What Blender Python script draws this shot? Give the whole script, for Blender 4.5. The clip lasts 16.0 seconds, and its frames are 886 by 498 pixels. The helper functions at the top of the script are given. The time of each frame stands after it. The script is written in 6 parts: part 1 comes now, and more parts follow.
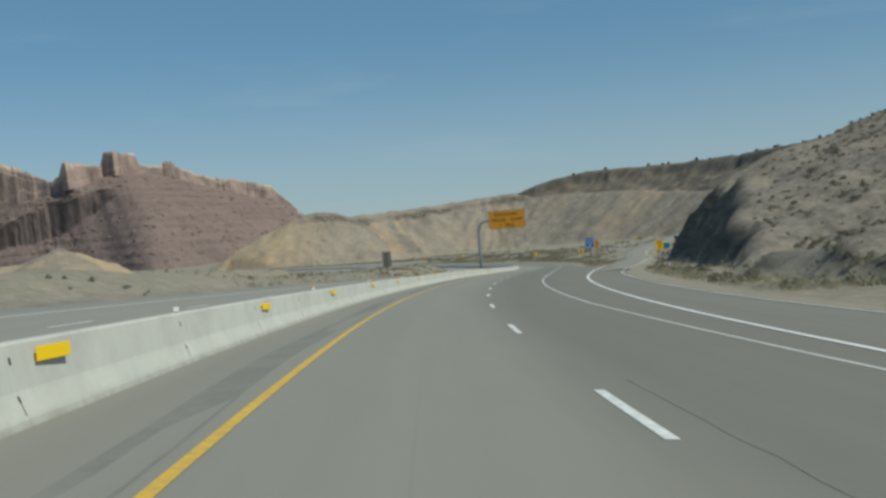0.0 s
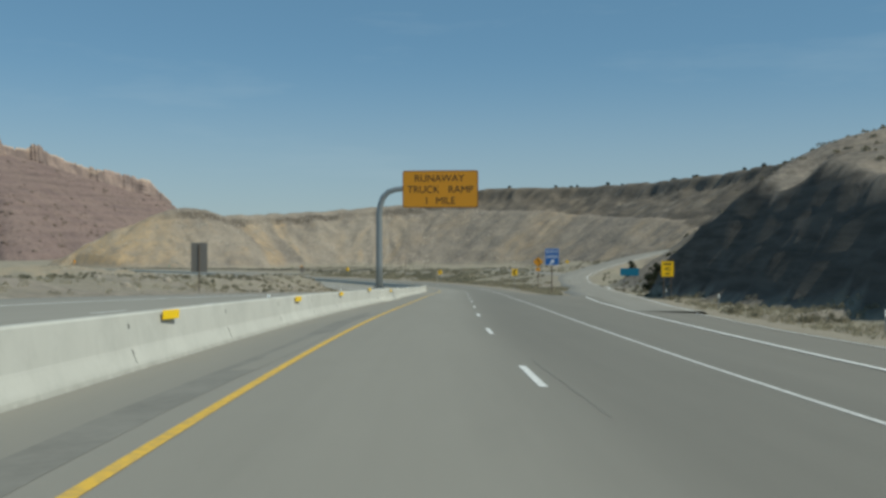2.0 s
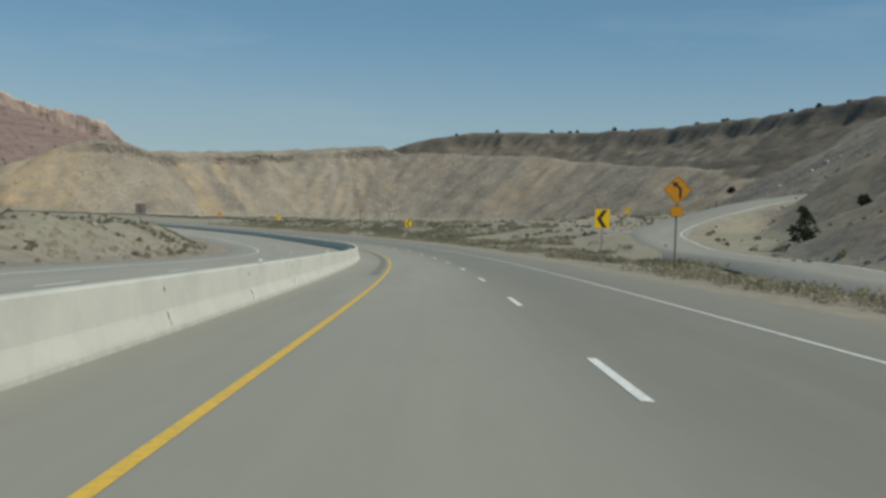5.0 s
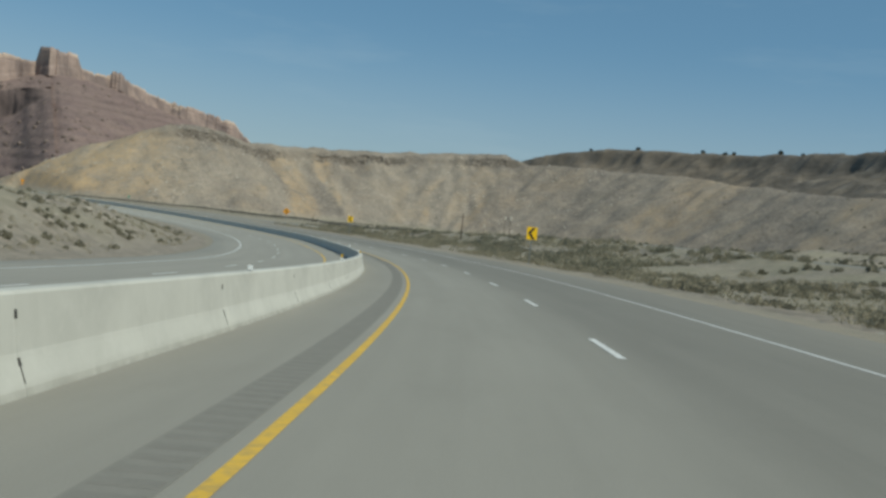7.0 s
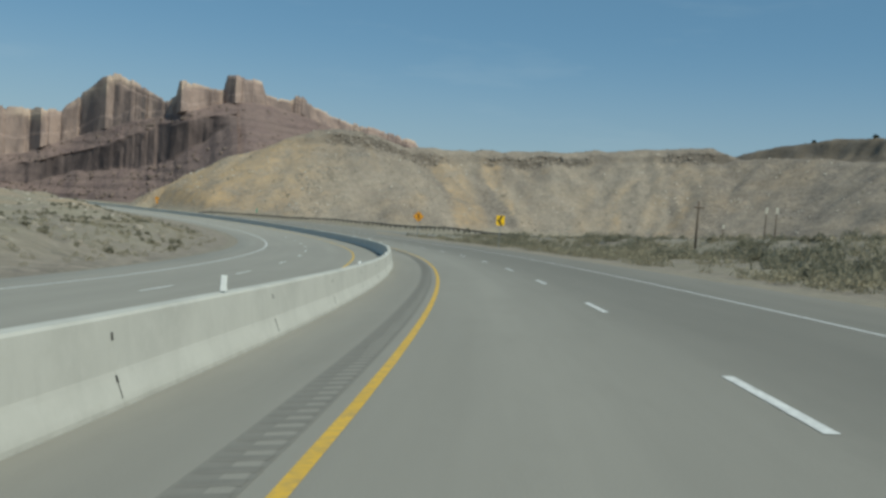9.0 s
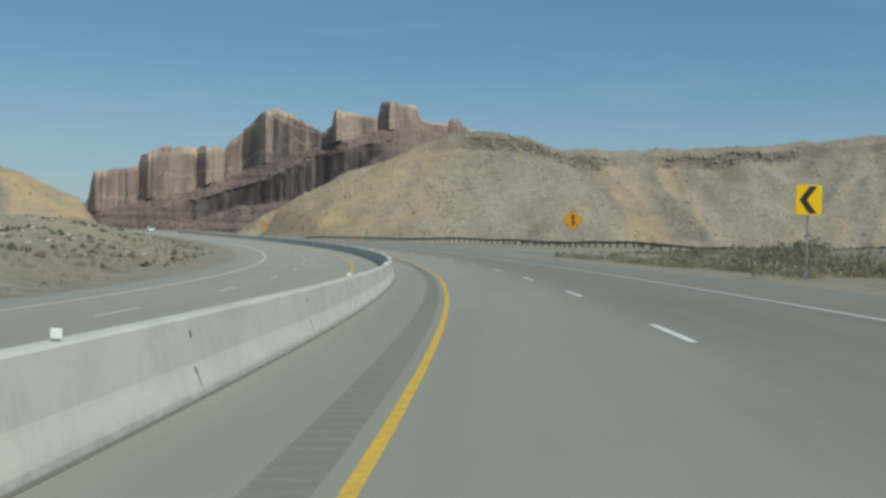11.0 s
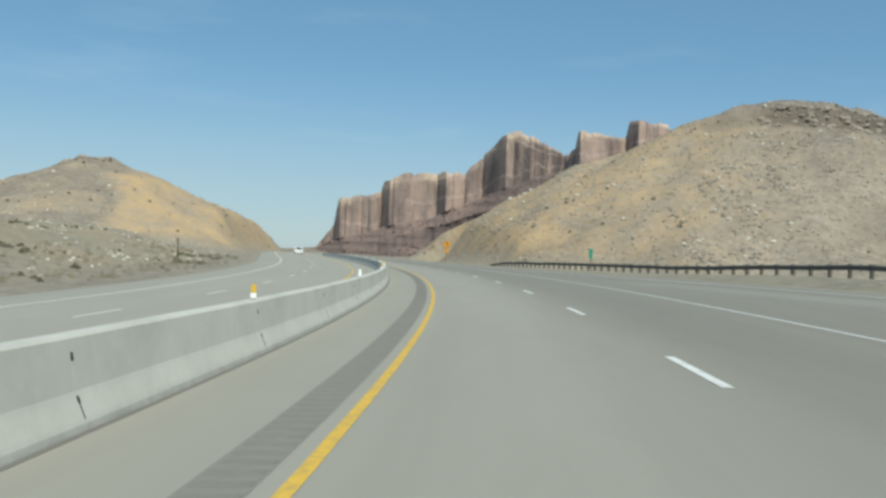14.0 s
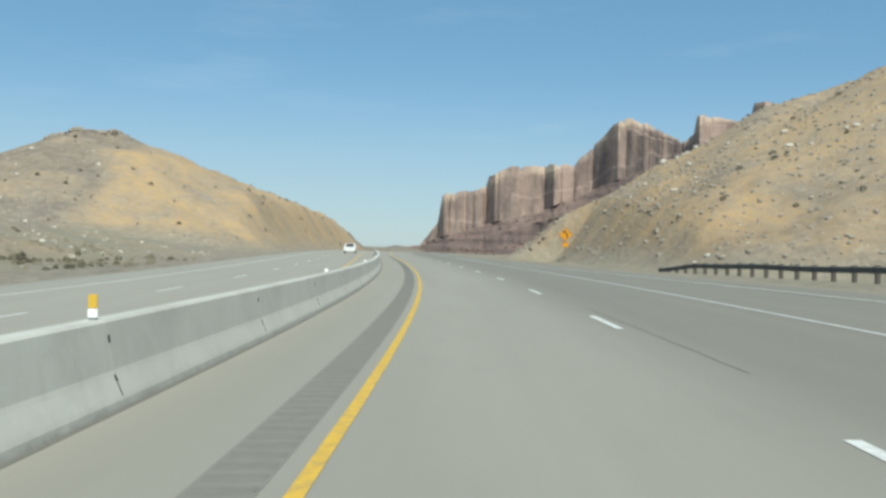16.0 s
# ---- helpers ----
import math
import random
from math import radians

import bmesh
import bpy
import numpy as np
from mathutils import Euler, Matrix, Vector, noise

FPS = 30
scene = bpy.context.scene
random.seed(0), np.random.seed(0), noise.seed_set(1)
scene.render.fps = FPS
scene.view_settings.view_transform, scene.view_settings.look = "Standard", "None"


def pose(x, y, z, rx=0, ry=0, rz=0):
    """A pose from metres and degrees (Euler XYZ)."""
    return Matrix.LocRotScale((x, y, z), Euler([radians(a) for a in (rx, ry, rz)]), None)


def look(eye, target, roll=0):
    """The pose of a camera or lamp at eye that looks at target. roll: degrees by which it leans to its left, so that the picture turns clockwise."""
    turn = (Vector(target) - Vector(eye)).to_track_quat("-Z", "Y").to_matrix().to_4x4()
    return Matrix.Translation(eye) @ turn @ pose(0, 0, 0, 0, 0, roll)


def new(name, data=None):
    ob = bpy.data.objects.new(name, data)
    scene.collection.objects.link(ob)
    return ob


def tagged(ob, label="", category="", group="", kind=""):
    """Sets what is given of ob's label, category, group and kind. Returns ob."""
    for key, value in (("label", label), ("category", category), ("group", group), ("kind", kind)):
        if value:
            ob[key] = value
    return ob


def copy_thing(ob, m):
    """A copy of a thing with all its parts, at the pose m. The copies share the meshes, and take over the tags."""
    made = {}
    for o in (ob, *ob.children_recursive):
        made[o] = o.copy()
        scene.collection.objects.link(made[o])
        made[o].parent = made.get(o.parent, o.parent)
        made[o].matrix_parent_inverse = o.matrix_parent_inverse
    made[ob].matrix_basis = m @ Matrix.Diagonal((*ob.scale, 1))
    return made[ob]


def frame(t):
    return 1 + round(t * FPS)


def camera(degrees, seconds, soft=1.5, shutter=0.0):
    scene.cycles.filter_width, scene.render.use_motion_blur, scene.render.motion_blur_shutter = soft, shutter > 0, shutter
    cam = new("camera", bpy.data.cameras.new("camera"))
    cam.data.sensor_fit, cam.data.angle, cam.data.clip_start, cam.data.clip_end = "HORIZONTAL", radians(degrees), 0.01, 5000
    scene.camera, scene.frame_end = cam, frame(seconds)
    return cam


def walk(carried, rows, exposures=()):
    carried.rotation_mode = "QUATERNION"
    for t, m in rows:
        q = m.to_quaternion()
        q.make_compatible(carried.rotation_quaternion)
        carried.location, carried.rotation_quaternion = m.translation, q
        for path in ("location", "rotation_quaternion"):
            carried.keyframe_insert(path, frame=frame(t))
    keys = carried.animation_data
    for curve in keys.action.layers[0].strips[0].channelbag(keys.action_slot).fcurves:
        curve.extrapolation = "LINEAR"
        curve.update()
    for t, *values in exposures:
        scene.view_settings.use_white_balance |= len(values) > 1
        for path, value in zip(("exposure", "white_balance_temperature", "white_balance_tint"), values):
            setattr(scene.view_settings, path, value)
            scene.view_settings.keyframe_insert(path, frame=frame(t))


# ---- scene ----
cam = camera(51.3, 16.0, soft=3.0)
# seconds, eye x, y, z, then the turn rx, ry, rz
ROWS = [
    (0.0, 0.40, -19.99, 2.25, 88.62, 4.37, -0.16),
    (0.5, -0.16, -3.13, 1.49, 88.71, 4.75, -2.60),
    (1.0, 0.18, 14.44, 0.70, 88.80, 4.80, -4.70),
    (1.5, 1.01, 30.90, -0.04, 87.95, 2.30, -5.84),
    (2.0, 2.37, 48.09, -0.81, 89.44, -0.03, -7.04),
    (2.5, 4.01, 65.18, -1.56, 88.64, 3.36, -9.50),
    (3.0, 5.98, 82.15, -2.30, 88.82, 2.28, -10.04),
    (3.5, 8.34, 99.03, -3.07, 87.87, 0.91, -9.35),
    (4.0, 10.75, 115.69, -3.84, 87.23, -0.18, -8.91),
    (4.5, 13.21, 132.35, -4.61, 86.91, -1.00, -8.77),
    (5.0, 15.66, 149.01, -5.40, 86.85, -1.69, -8.52),
    (5.5, 17.97, 165.68, -6.20, 87.00, -2.38, -7.77),
    (6.0, 20.05, 182.39, -7.00, 87.30, -3.20, -6.12),
    (6.5, 21.84, 199.09, -7.79, 87.76, -4.16, -3.57),
    (7.0, 23.08, 216.19, -8.56, 87.72, -5.80, -0.91),
    (7.5, 23.71, 232.70, -9.26, 87.45, -5.40, 2.38),
    (8.0, 23.79, 249.03, -9.90, 87.57, -3.74, 5.43),
    (8.5, 23.10, 266.35, -10.54, 87.74, -3.50, 8.15),
    (9.0, 21.61, 282.96, -11.10, 87.77, -3.90, 10.59),
    (9.5, 19.43, 299.44, -11.62, 87.89, -3.74, 13.10),
    (10.0, 16.52, 315.82, -12.10, 88.09, -3.02, 15.67),
    (10.5, 12.89, 332.04, -12.54, 88.38, -2.14, 18.24),
    (11.0, 8.56, 348.10, -12.93, 88.77, -1.47, 20.73),
    (11.5, 3.53, 363.95, -13.28, 89.27, -1.41, 23.06),
    (12.0, -2.28, 379.75, -13.60, 89.87, -1.96, 25.20),
    (12.5, -8.74, 395.19, -13.87, 89.78, -2.35, 27.72),
    (13.0, -15.76, 410.08, -14.09, 90.19, -2.84, 30.44),
    (13.5, -23.57, 424.81, -14.25, 90.36, -2.45, 33.43),
    (14.0, -32.15, 439.28, -14.38, 90.17, -2.17, 35.94),
    (14.5, -41.21, 452.97, -14.46, 90.99, -1.85, 38.84),
    (15.0, -50.98, 466.71, -14.53, 90.34, -1.65, 40.73),
    (15.5, -61.43, 479.91, -14.60, 90.49, -1.71, 41.89),
    (16.0, -72.18, 492.68, -14.67, 89.81, -1.24, 42.63),
]
walk(cam, [(t, pose(x, y, z, rx, ry, rz)) for t, x, y, z, rx, ry, rz in ROWS],
     exposures=[(0.0, 0.25, 6250, -3), (1.0, 0.19, 6250, -3), (2.0, 0.27, 6270, -3), (3.5, 0.27, 6300, -3), (6.0, 0.24, 6430, -1), (7.5, 0.22, 6160, -4), (9.0, 0.22, 6180, -4), (12.0, 0.33, 6100, -4), (12.6, 0.54, 6050, -4), (14.0, 0.62, 6230, -3), (16.0, 0.73, 6230, -3)])

# ---- sky and sun ----
SUN_AZ, SUN_EL = 124.0, 50.0        # bearing clockwise from +y, height
world = bpy.data.worlds.new("desert_sky")
scene.world = world
world.use_nodes = True
wn = world.node_tree
sky = wn.nodes.new("ShaderNodeTexSky")
sky.sky_type = "NISHITA"
sky.sun_disc = False
sky.sun_elevation, sky.sun_rotation = radians(SUN_EL), radians(SUN_AZ)
sky.altitude, sky.air_density, sky.dust_density, sky.ozone_density = 1300, 1.0, 0.5, 2.3
wn.nodes["Background"].inputs["Strength"].default_value = 0.066
haze = wn.nodes.new("ShaderNodeMix")
haze.data_type = "RGBA"
haze.inputs[0].default_value, haze.inputs[7].default_value = 0.42, (1.75, 3.7, 5.8, 1)
wn.links.new(sky.outputs["Color"], haze.inputs[6])
# pale dust low over the horizon and a few thin streaks of cloud
where = wn.nodes.new("ShaderNodeTexCoord")
height = wn.nodes.new("ShaderNodeSeparateXYZ")
wn.links.new(where.outputs["Generated"], height.inputs[0])
low = wn.nodes.new("ShaderNodeMapRange")
low.interpolation_type = "SMOOTHERSTEP"
low.inputs["From Min"].default_value, low.inputs["From Max"].default_value = 0.0, 0.22
low.inputs["To Min"].default_value, low.inputs["To Max"].default_value = 0.5, 0.0
wn.links.new(height.outputs["Z"], low.inputs["Value"])
dust = wn.nodes.new("ShaderNodeMix")
dust.data_type = "RGBA"
dust.inputs[7].default_value = (4.7, 5.2, 5.9, 1)
wn.links.new(low.outputs["Result"], dust.inputs[0])
wn.links.new(haze.outputs[2], dust.inputs[6])
stretch = wn.nodes.new("ShaderNodeMapping")
stretch.inputs["Scale"].default_value = (2.2, 2.2, 13)
wn.links.new(where.outputs["Generated"], stretch.inputs["Vector"])
wisp = wn.nodes.new("ShaderNodeTexNoise")
wisp.inputs["Scale"].default_value, wisp.inputs["Detail"].default_value, wisp.inputs["Roughness"].default_value = 1.4, 6.0, 0.6
wn.links.new(stretch.outputs["Vector"], wisp.inputs["Vector"])
thin = wn.nodes.new("ShaderNodeMapRange")
thin.inputs["From Min"].default_value, thin.inputs["From Max"].default_value, thin.inputs["To Max"].default_value = 0.56, 0.82, 0.16
wn.links.new(wisp.outputs["Fac"], thin.inputs["Value"])
cloud = wn.nodes.new("ShaderNodeMix")
cloud.data_type = "RGBA"
cloud.inputs[7].default_value = (6.6, 7.3, 8.0, 1)
wn.links.new(thin.outputs["Result"], cloud.inputs[0])
wn.links.new(dust.outputs[2], cloud.inputs[6])
wn.links.new(cloud.outputs[2], wn.nodes["Background"].inputs["Color"])
sun_data = bpy.data.lights.new("sun", "SUN")
sun_data.energy, sun_data.angle, sun_data.color = 3.2, radians(0.55), (1.0, 0.918, 0.825)
sun = new("sun", sun_data)
sun.matrix_world = look((math.sin(radians(SUN_AZ)) * 60, math.cos(radians(SUN_AZ)) * 60, 90), (math.sin(radians(SUN_AZ)) * 60 - math.sin(radians(SUN_AZ)), math.cos(radians(SUN_AZ)) * 60 - math.cos(radians(SUN_AZ)), 90 - math.tan(radians(SUN_EL))))


# ---- materials ----
def material(name, rough=0.8, metal=0.0, spec=0.4):
    m = bpy.data.materials.new(name)
    m.use_nodes = True
    b = m.node_tree.nodes["Principled BSDF"]
    b.inputs["Roughness"].default_value = rough
    b.inputs["Metallic"].default_value = metal
    b.inputs["Specular IOR Level"].default_value = spec
    return m, m.node_tree, b


def mixed(nt, fac, a, b, blend="MIX"):
    n = nt.nodes.new("ShaderNodeMix")
    n.data_type, n.blend_type = "RGBA", blend
    for slot, v in ((0, fac), (6, a), (7, b)):
        if isinstance(v, bpy.types.NodeSocket):
            nt.links.new(v, n.inputs[slot])
        elif slot == 0:
            n.inputs[0].default_value = v
        else:
            n.inputs[slot].default_value = (*v, 1)
    return n.outputs[2]


def coords(nt, kind="Object", scale=(1, 1, 1), turn=0.0):
    c = nt.nodes.new("ShaderNodeTexCoord")
    mp = nt.nodes.new("ShaderNodeMapping")
    mp.inputs["Scale"].default_value = scale
    mp.inputs["Rotation"].default_value = (0, 0, turn)
    nt.links.new(c.outputs[kind], mp.inputs["Vector"])
    return mp.outputs["Vector"]


def grain(nt, vec, scale, lo=0.35, hi=0.65, detail=5.0, rough=0.6):
    n = nt.nodes.new("ShaderNodeTexNoise")
    n.inputs["Scale"].default_value, n.inputs["Detail"].default_value, n.inputs["Roughness"].default_value = scale, detail, rough
    nt.links.new(vec, n.inputs["Vector"])
    r = nt.nodes.new("ShaderNodeMapRange")
    r.inputs["From Min"].default_value, r.inputs["From Max"].default_value = lo, hi
    nt.links.new(n.outputs["Fac"], r.inputs["Value"])
    return r.outputs["Result"]


def times(nt, a, b):
    n = nt.nodes.new("ShaderNodeMath")
    n.operation = "MULTIPLY"
    for k, v in enumerate((a, b)):
        if isinstance(v, bpy.types.NodeSocket):
            nt.links.new(v, n.inputs[k])
        else:
            n.inputs[k].default_value = v
    return n.outputs[0]


def bump(nt, b, height, strength=0.4, distance=0.02):
    n = nt.nodes.new("ShaderNodeBump")
    n.inputs["Strength"].default_value, n.inputs["Distance"].default_value = strength, distance
    nt.links.new(height, n.inputs["Height"])
    nt.links.new(n.outputs["Normal"], b.inputs["Normal"])


def attribute(nt, name):
    a = nt.nodes.new("ShaderNodeAttribute")
    a.attribute_name = name
    s = nt.nodes.new("ShaderNodeSeparateColor")
    nt.links.new(a.outputs["Color"], s.inputs[0])
    return s.outputs


def plain(name, colour, rough=0.6, metal=0.0, worn=0.25, scale=6.0, bumpy=0.1):
    """A painted, metal or cast surface with fine grain and broad wear."""
    m, nt, b = material(name, rough, metal)
    v = coords(nt)
    c = mixed(nt, times(nt, grain(nt, v, scale), worn), colour, tuple(x * 0.6 for x in colour))
    c = mixed(nt, times(nt, grain(nt, v, scale * 9), worn * 0.6), c, tuple(min(1, x * 1.25 + 0.01) for x in colour))
    nt.links.new(c, b.inputs["Base Color"])
    bump(nt, b, grain(nt, v, scale * 12), bumpy, 0.01)
    return m


def asphalt_material(name, dark, light, tracks):
    """Worn asphalt. UV: u metres across from the yellow line, v metres along."""
    m, nt, b = material(name, 0.88, 0.0, 0.3)
    v = coords(nt, "UV")
    c = mixed(nt, grain(nt, v, 60, 0.3, 0.7, 3), dark, light)
    c = mixed(nt, times(nt, grain(nt, coords(nt, "UV", (0.5, 0.045, 1)), 1.0, 0.35, 0.7), 0.45), c, tuple(x * 1.3 for x in light))
    c = mixed(nt, times(nt, grain(nt, coords(nt, "UV", (1.6, 0.012, 1)), 1.0, 0.42, 0.66, 3), 0.16), c, tuple(x * 0.75 for x in dark))
    c = mixed(nt, times(nt, grain(nt, coords(nt, "UV", (0.9, 0.25, 1)), 1.0, 0.5, 0.72, 6, 0.7), 0.22), c, tuple(x * 0.7 for x in dark))
    if tracks:
        w = nt.nodes.new("ShaderNodeTexWave")
        w.wave_type, w.bands_direction, w.wave_profile = "BANDS", "X", "SIN"
        w.inputs["Scale"].default_value, w.inputs["Distortion"].default_value, w.inputs["Phase Offset"].default_value = 0.172, 0.6, 1.2
        w.inputs["Detail Scale"].default_value = 0.1
        nt.links.new(v, w.inputs["Vector"])
        c = mixed(nt, times(nt, w.outputs["Fac"], 0.10), c, tuple(x * 0.72 for x in dark))
        # the passing lane and its shoulder are paler than the slow lane
        across = nt.nodes.new("ShaderNodeSeparateXYZ")
        nt.links.new(v, across.inputs[0])
        lane = nt.nodes.new("ShaderNodeMapRange")
        lane.interpolation_type = "SMOOTHSTEP"
        lane.inputs["From Min"].default_value, lane.inputs["From Max"].default_value = 2.0, 5.0
        nt.links.new(across.outputs["X"], lane.inputs["Value"])
        older = nt.nodes.new("ShaderNodeMapRange")
        older.inputs["From Min"].default_value, older.inputs["From Max"].default_value = 190, 110
        older.inputs["To Max"].default_value = 0.4
        nt.links.new(across.outputs["Y"], older.inputs["Value"])
        c = mixed(nt, older.outputs["Result"], c, tuple(x * 0.72 for x in dark))
        newer = nt.nodes.new("ShaderNodeMapRange")
        newer.inputs["From Min"].default_value, newer.inputs["From Max"].default_value, newer.inputs["To Max"].default_value = 370, 460, 0.3
        nt.links.new(across.outputs["Y"], newer.inputs["Value"])
        c = mixed(nt, newer.outputs["Result"], c, tuple(x * k for x, k in zip(light, (1.42, 1.4, 1.36))))
        c = mixed(nt, lane.outputs["Result"], mixed(nt, 0.3, c, tuple(x * 1.3 for x in light)), mixed(nt, 0.5, c, tuple(x * 0.76 for x in dark)))
    # cracks and patches
    k = nt.nodes.new("ShaderNodeTexVoronoi")
    k.feature = "DISTANCE_TO_EDGE"
    k.inputs["Scale"].default_value = 1.0
    nt.links.new(coords(nt, "UV", (0.35, 0.07, 1)), k.inputs["Vector"])
    r = nt.nodes.new("ShaderNodeMapRange")
    r.inputs["From Min"].default_value, r.inputs["From Max"].default_value = 0.006, 0.001
    nt.links.new(k.outputs["Distance"], r.inputs["Value"])
    c = mixed(nt, times(nt, times(nt, r.outputs["Result"], grain(nt, coords(nt, "UV", (0.05, 0.02, 1)), 1.0, 0.56, 0.66)), 0.12), c, tuple(x * 0.5 for x in dark))
    nt.links.new(c, b.inputs["Base Color"])
    bump(nt, b, grain(nt, v, 90, 0.3, 0.7, 3), 0.35, 0.006)
    return m


def line_material(name, colour):
    m, nt, b = material(name, 0.6)
    v = coords(nt)
    c = mixed(nt, times(nt, grain(nt, v, 9, 0.42, 0.72), 0.5), colour, (0.17, 0.16, 0.14))
    c = mixed(nt, times(nt, grain(nt, v, 0.7, 0.4, 0.7), 0.25), c, tuple(x * 0.7 for x in colour))
    nt.links.new(c, b.inputs["Base Color"])
    return m


def ground_material():
    """Desert soil: grey-tan gravel, ochre clay (red channel), dark weathered rock and the cut's painted shade (green),
    scrubby flat (blue).
    """
    m, nt, b = material("desert_soil", 0.95, 0.0, 0.15)
    v = coords(nt)
    ch = attribute(nt, "soil")
    alpha = attribute(nt, "scree")[0]
    c = mixed(nt, grain(nt, v, 0.05, 0.35, 0.65, 6), (0.298, 0.254, 0.212), (0.232, 0.2, 0.171))
    c = mixed(nt, times(nt, grain(nt, v, 0.5, 0.46, 0.66, 9, 0.8), 0.55), c, (0.165, 0.15, 0.12))
    for size, weight in ((0.45, 0.42), (1.25, 0.6)):
        cell = nt.nodes.new("ShaderNodeTexVoronoi")
        cell.inputs["Scale"].default_value = size
        nt.links.new(v, cell.inputs["Vector"])
        split = nt.nodes.new("ShaderNodeSeparateColor")
        nt.links.new(cell.outputs["Color"], split.inputs[0])
        c = mixed(nt, times(nt, split.outputs[0], weight), c, (0.15, 0.135, 0.11))
        c = mixed(nt, times(nt, split.outputs[1], weight * 0.8), c, (0.385, 0.328, 0.26))
    c = mixed(nt, times(nt, grain(nt, v, 3.1, 0.55, 0.7, 6, 0.7), 0.5), c, (0.17, 0.15, 0.115))
    c = mixed(nt, times(nt, grain(nt, v, 1.1, 0.55, 0.68, 6, 0.75), 0.7), c, (0.47, 0.43, 0.35))
    scree = mixed(nt, grain(nt, v, 0.8, 0.42, 0.6, 7, 0.75), (0.215, 0.19, 0.163), (0.128, 0.114, 0.099))
    c = mixed(nt, times(nt, alpha, grain(nt, v, 0.2, 0.3, 0.55, 7, 0.7)), c, scree)
    ochre = mixed(nt, grain(nt, v, 0.6, 0.35, 0.7, 8), (0.475, 0.322, 0.158), (0.39, 0.30, 0.2))
    patch = grain(nt, coords(nt, "Object", (1, 1, 0.35)), 0.11, 0.3, 0.62, 9, 0.72)
    c = mixed(nt, times(nt, ch[0], patch), c, ochre)
    scrub = mixed(nt, grain(nt, v, 0.9, 0.4, 0.65, 6), (0.30, 0.268, 0.2), (0.225, 0.205, 0.148))
    c = mixed(nt, times(nt, ch[2], grain(nt, v, 0.13, 0.35, 0.6, 5)), c, scrub)
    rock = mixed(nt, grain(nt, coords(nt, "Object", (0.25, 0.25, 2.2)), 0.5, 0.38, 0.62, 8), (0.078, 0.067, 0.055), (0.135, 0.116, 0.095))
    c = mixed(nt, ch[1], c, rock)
    nt.links.new(c, b.inputs["Base Color"])
    bump(nt, b, grain(nt, v, 1.3, 0.15, 0.85, 9, 0.7), 0.7, 0.28)
    return m


def gravel_material():
    m, nt, b = material("shoulder_gravel", 0.95, 0.0, 0.15)
    v = coords(nt)
    c = mixed(nt, grain(nt, v, 1.3, 0.35, 0.65, 7), (0.33, 0.29, 0.225), (0.25, 0.225, 0.18))
    c = mixed(nt, times(nt, grain(nt, v, 14, 0.5, 0.7, 3), 0.5), c, (0.14, 0.125, 0.1))
    nt.links.new(c, b.inputs["Base Color"])
    bump(nt, b, grain(nt, v, 18, 0.3, 0.7, 3), 0.8, 0.03)
    return m


def butte_material():
    """Layered sandstone: pale cap, with painted sunlight (red), red-brown cliff (green), purple-red rubble slope
    (blue).
    """
    m, nt, b = material("red_sandstone", 0.95, 0.0, 0.1)
    ch = attribute(nt, "soil")
    v = coords(nt)
    layers = grain(nt, coords(nt, "Object", (0.004, 0.004, 0.13)), 1.0, 0.4, 0.6, 5)
    streaks = grain(nt, coords(nt, "Object", (0.034, 0.034, 0.006)), 1.0, 0.4, 0.6, 5)
    fine = grain(nt, coords(nt, "Object", (0.2, 0.2, 0.02)), 1.0, 0.42, 0.62, 4)
    blotch = grain(nt, v, 0.022, 0.4, 0.62, 8, 0.65)
    slope = mixed(nt, times(nt, layers, grain(nt, v, 0.012, 0.35, 0.65, 4)), (0.215, 0.155, 0.138), (0.15, 0.11, 0.104))
    slope = mixed(nt, times(nt, blotch, 0.6), slope, (0.245, 0.182, 0.154))
    slope = mixed(nt, times(nt, grain(nt, v, 0.12, 0.52, 0.66, 6, 0.7), 0.6), slope, (0.09, 0.07, 0.064))
    slope = mixed(nt, ch[2], slope, mixed(nt, streaks, (0.085, 0.066, 0.062), (0.145, 0.11, 0.10)))
    cliff = mixed(nt, streaks, (0.335, 0.252, 0.212), (0.19, 0.147, 0.132))
    cliff = mixed(nt, times(nt, fine, 0.08), cliff, (0.14, 0.108, 0.096))
    cliff = mixed(nt, times(nt, layers, 0.07), cliff, (0.25, 0.178, 0.15))
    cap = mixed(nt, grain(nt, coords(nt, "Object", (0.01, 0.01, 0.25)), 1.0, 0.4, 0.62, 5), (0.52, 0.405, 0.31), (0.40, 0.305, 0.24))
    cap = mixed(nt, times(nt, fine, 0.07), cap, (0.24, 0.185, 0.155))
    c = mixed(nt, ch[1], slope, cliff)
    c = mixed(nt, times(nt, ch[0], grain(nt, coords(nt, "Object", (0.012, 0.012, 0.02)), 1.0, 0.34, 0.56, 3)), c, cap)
    nt.links.new(c, b.inputs["Base Color"])
    bump(nt, b, grain(nt, coords(nt, "Object", (0.05, 0.05, 0.03)), 1.0, 0.25, 0.75, 9), 0.7, 4.0)
    return m


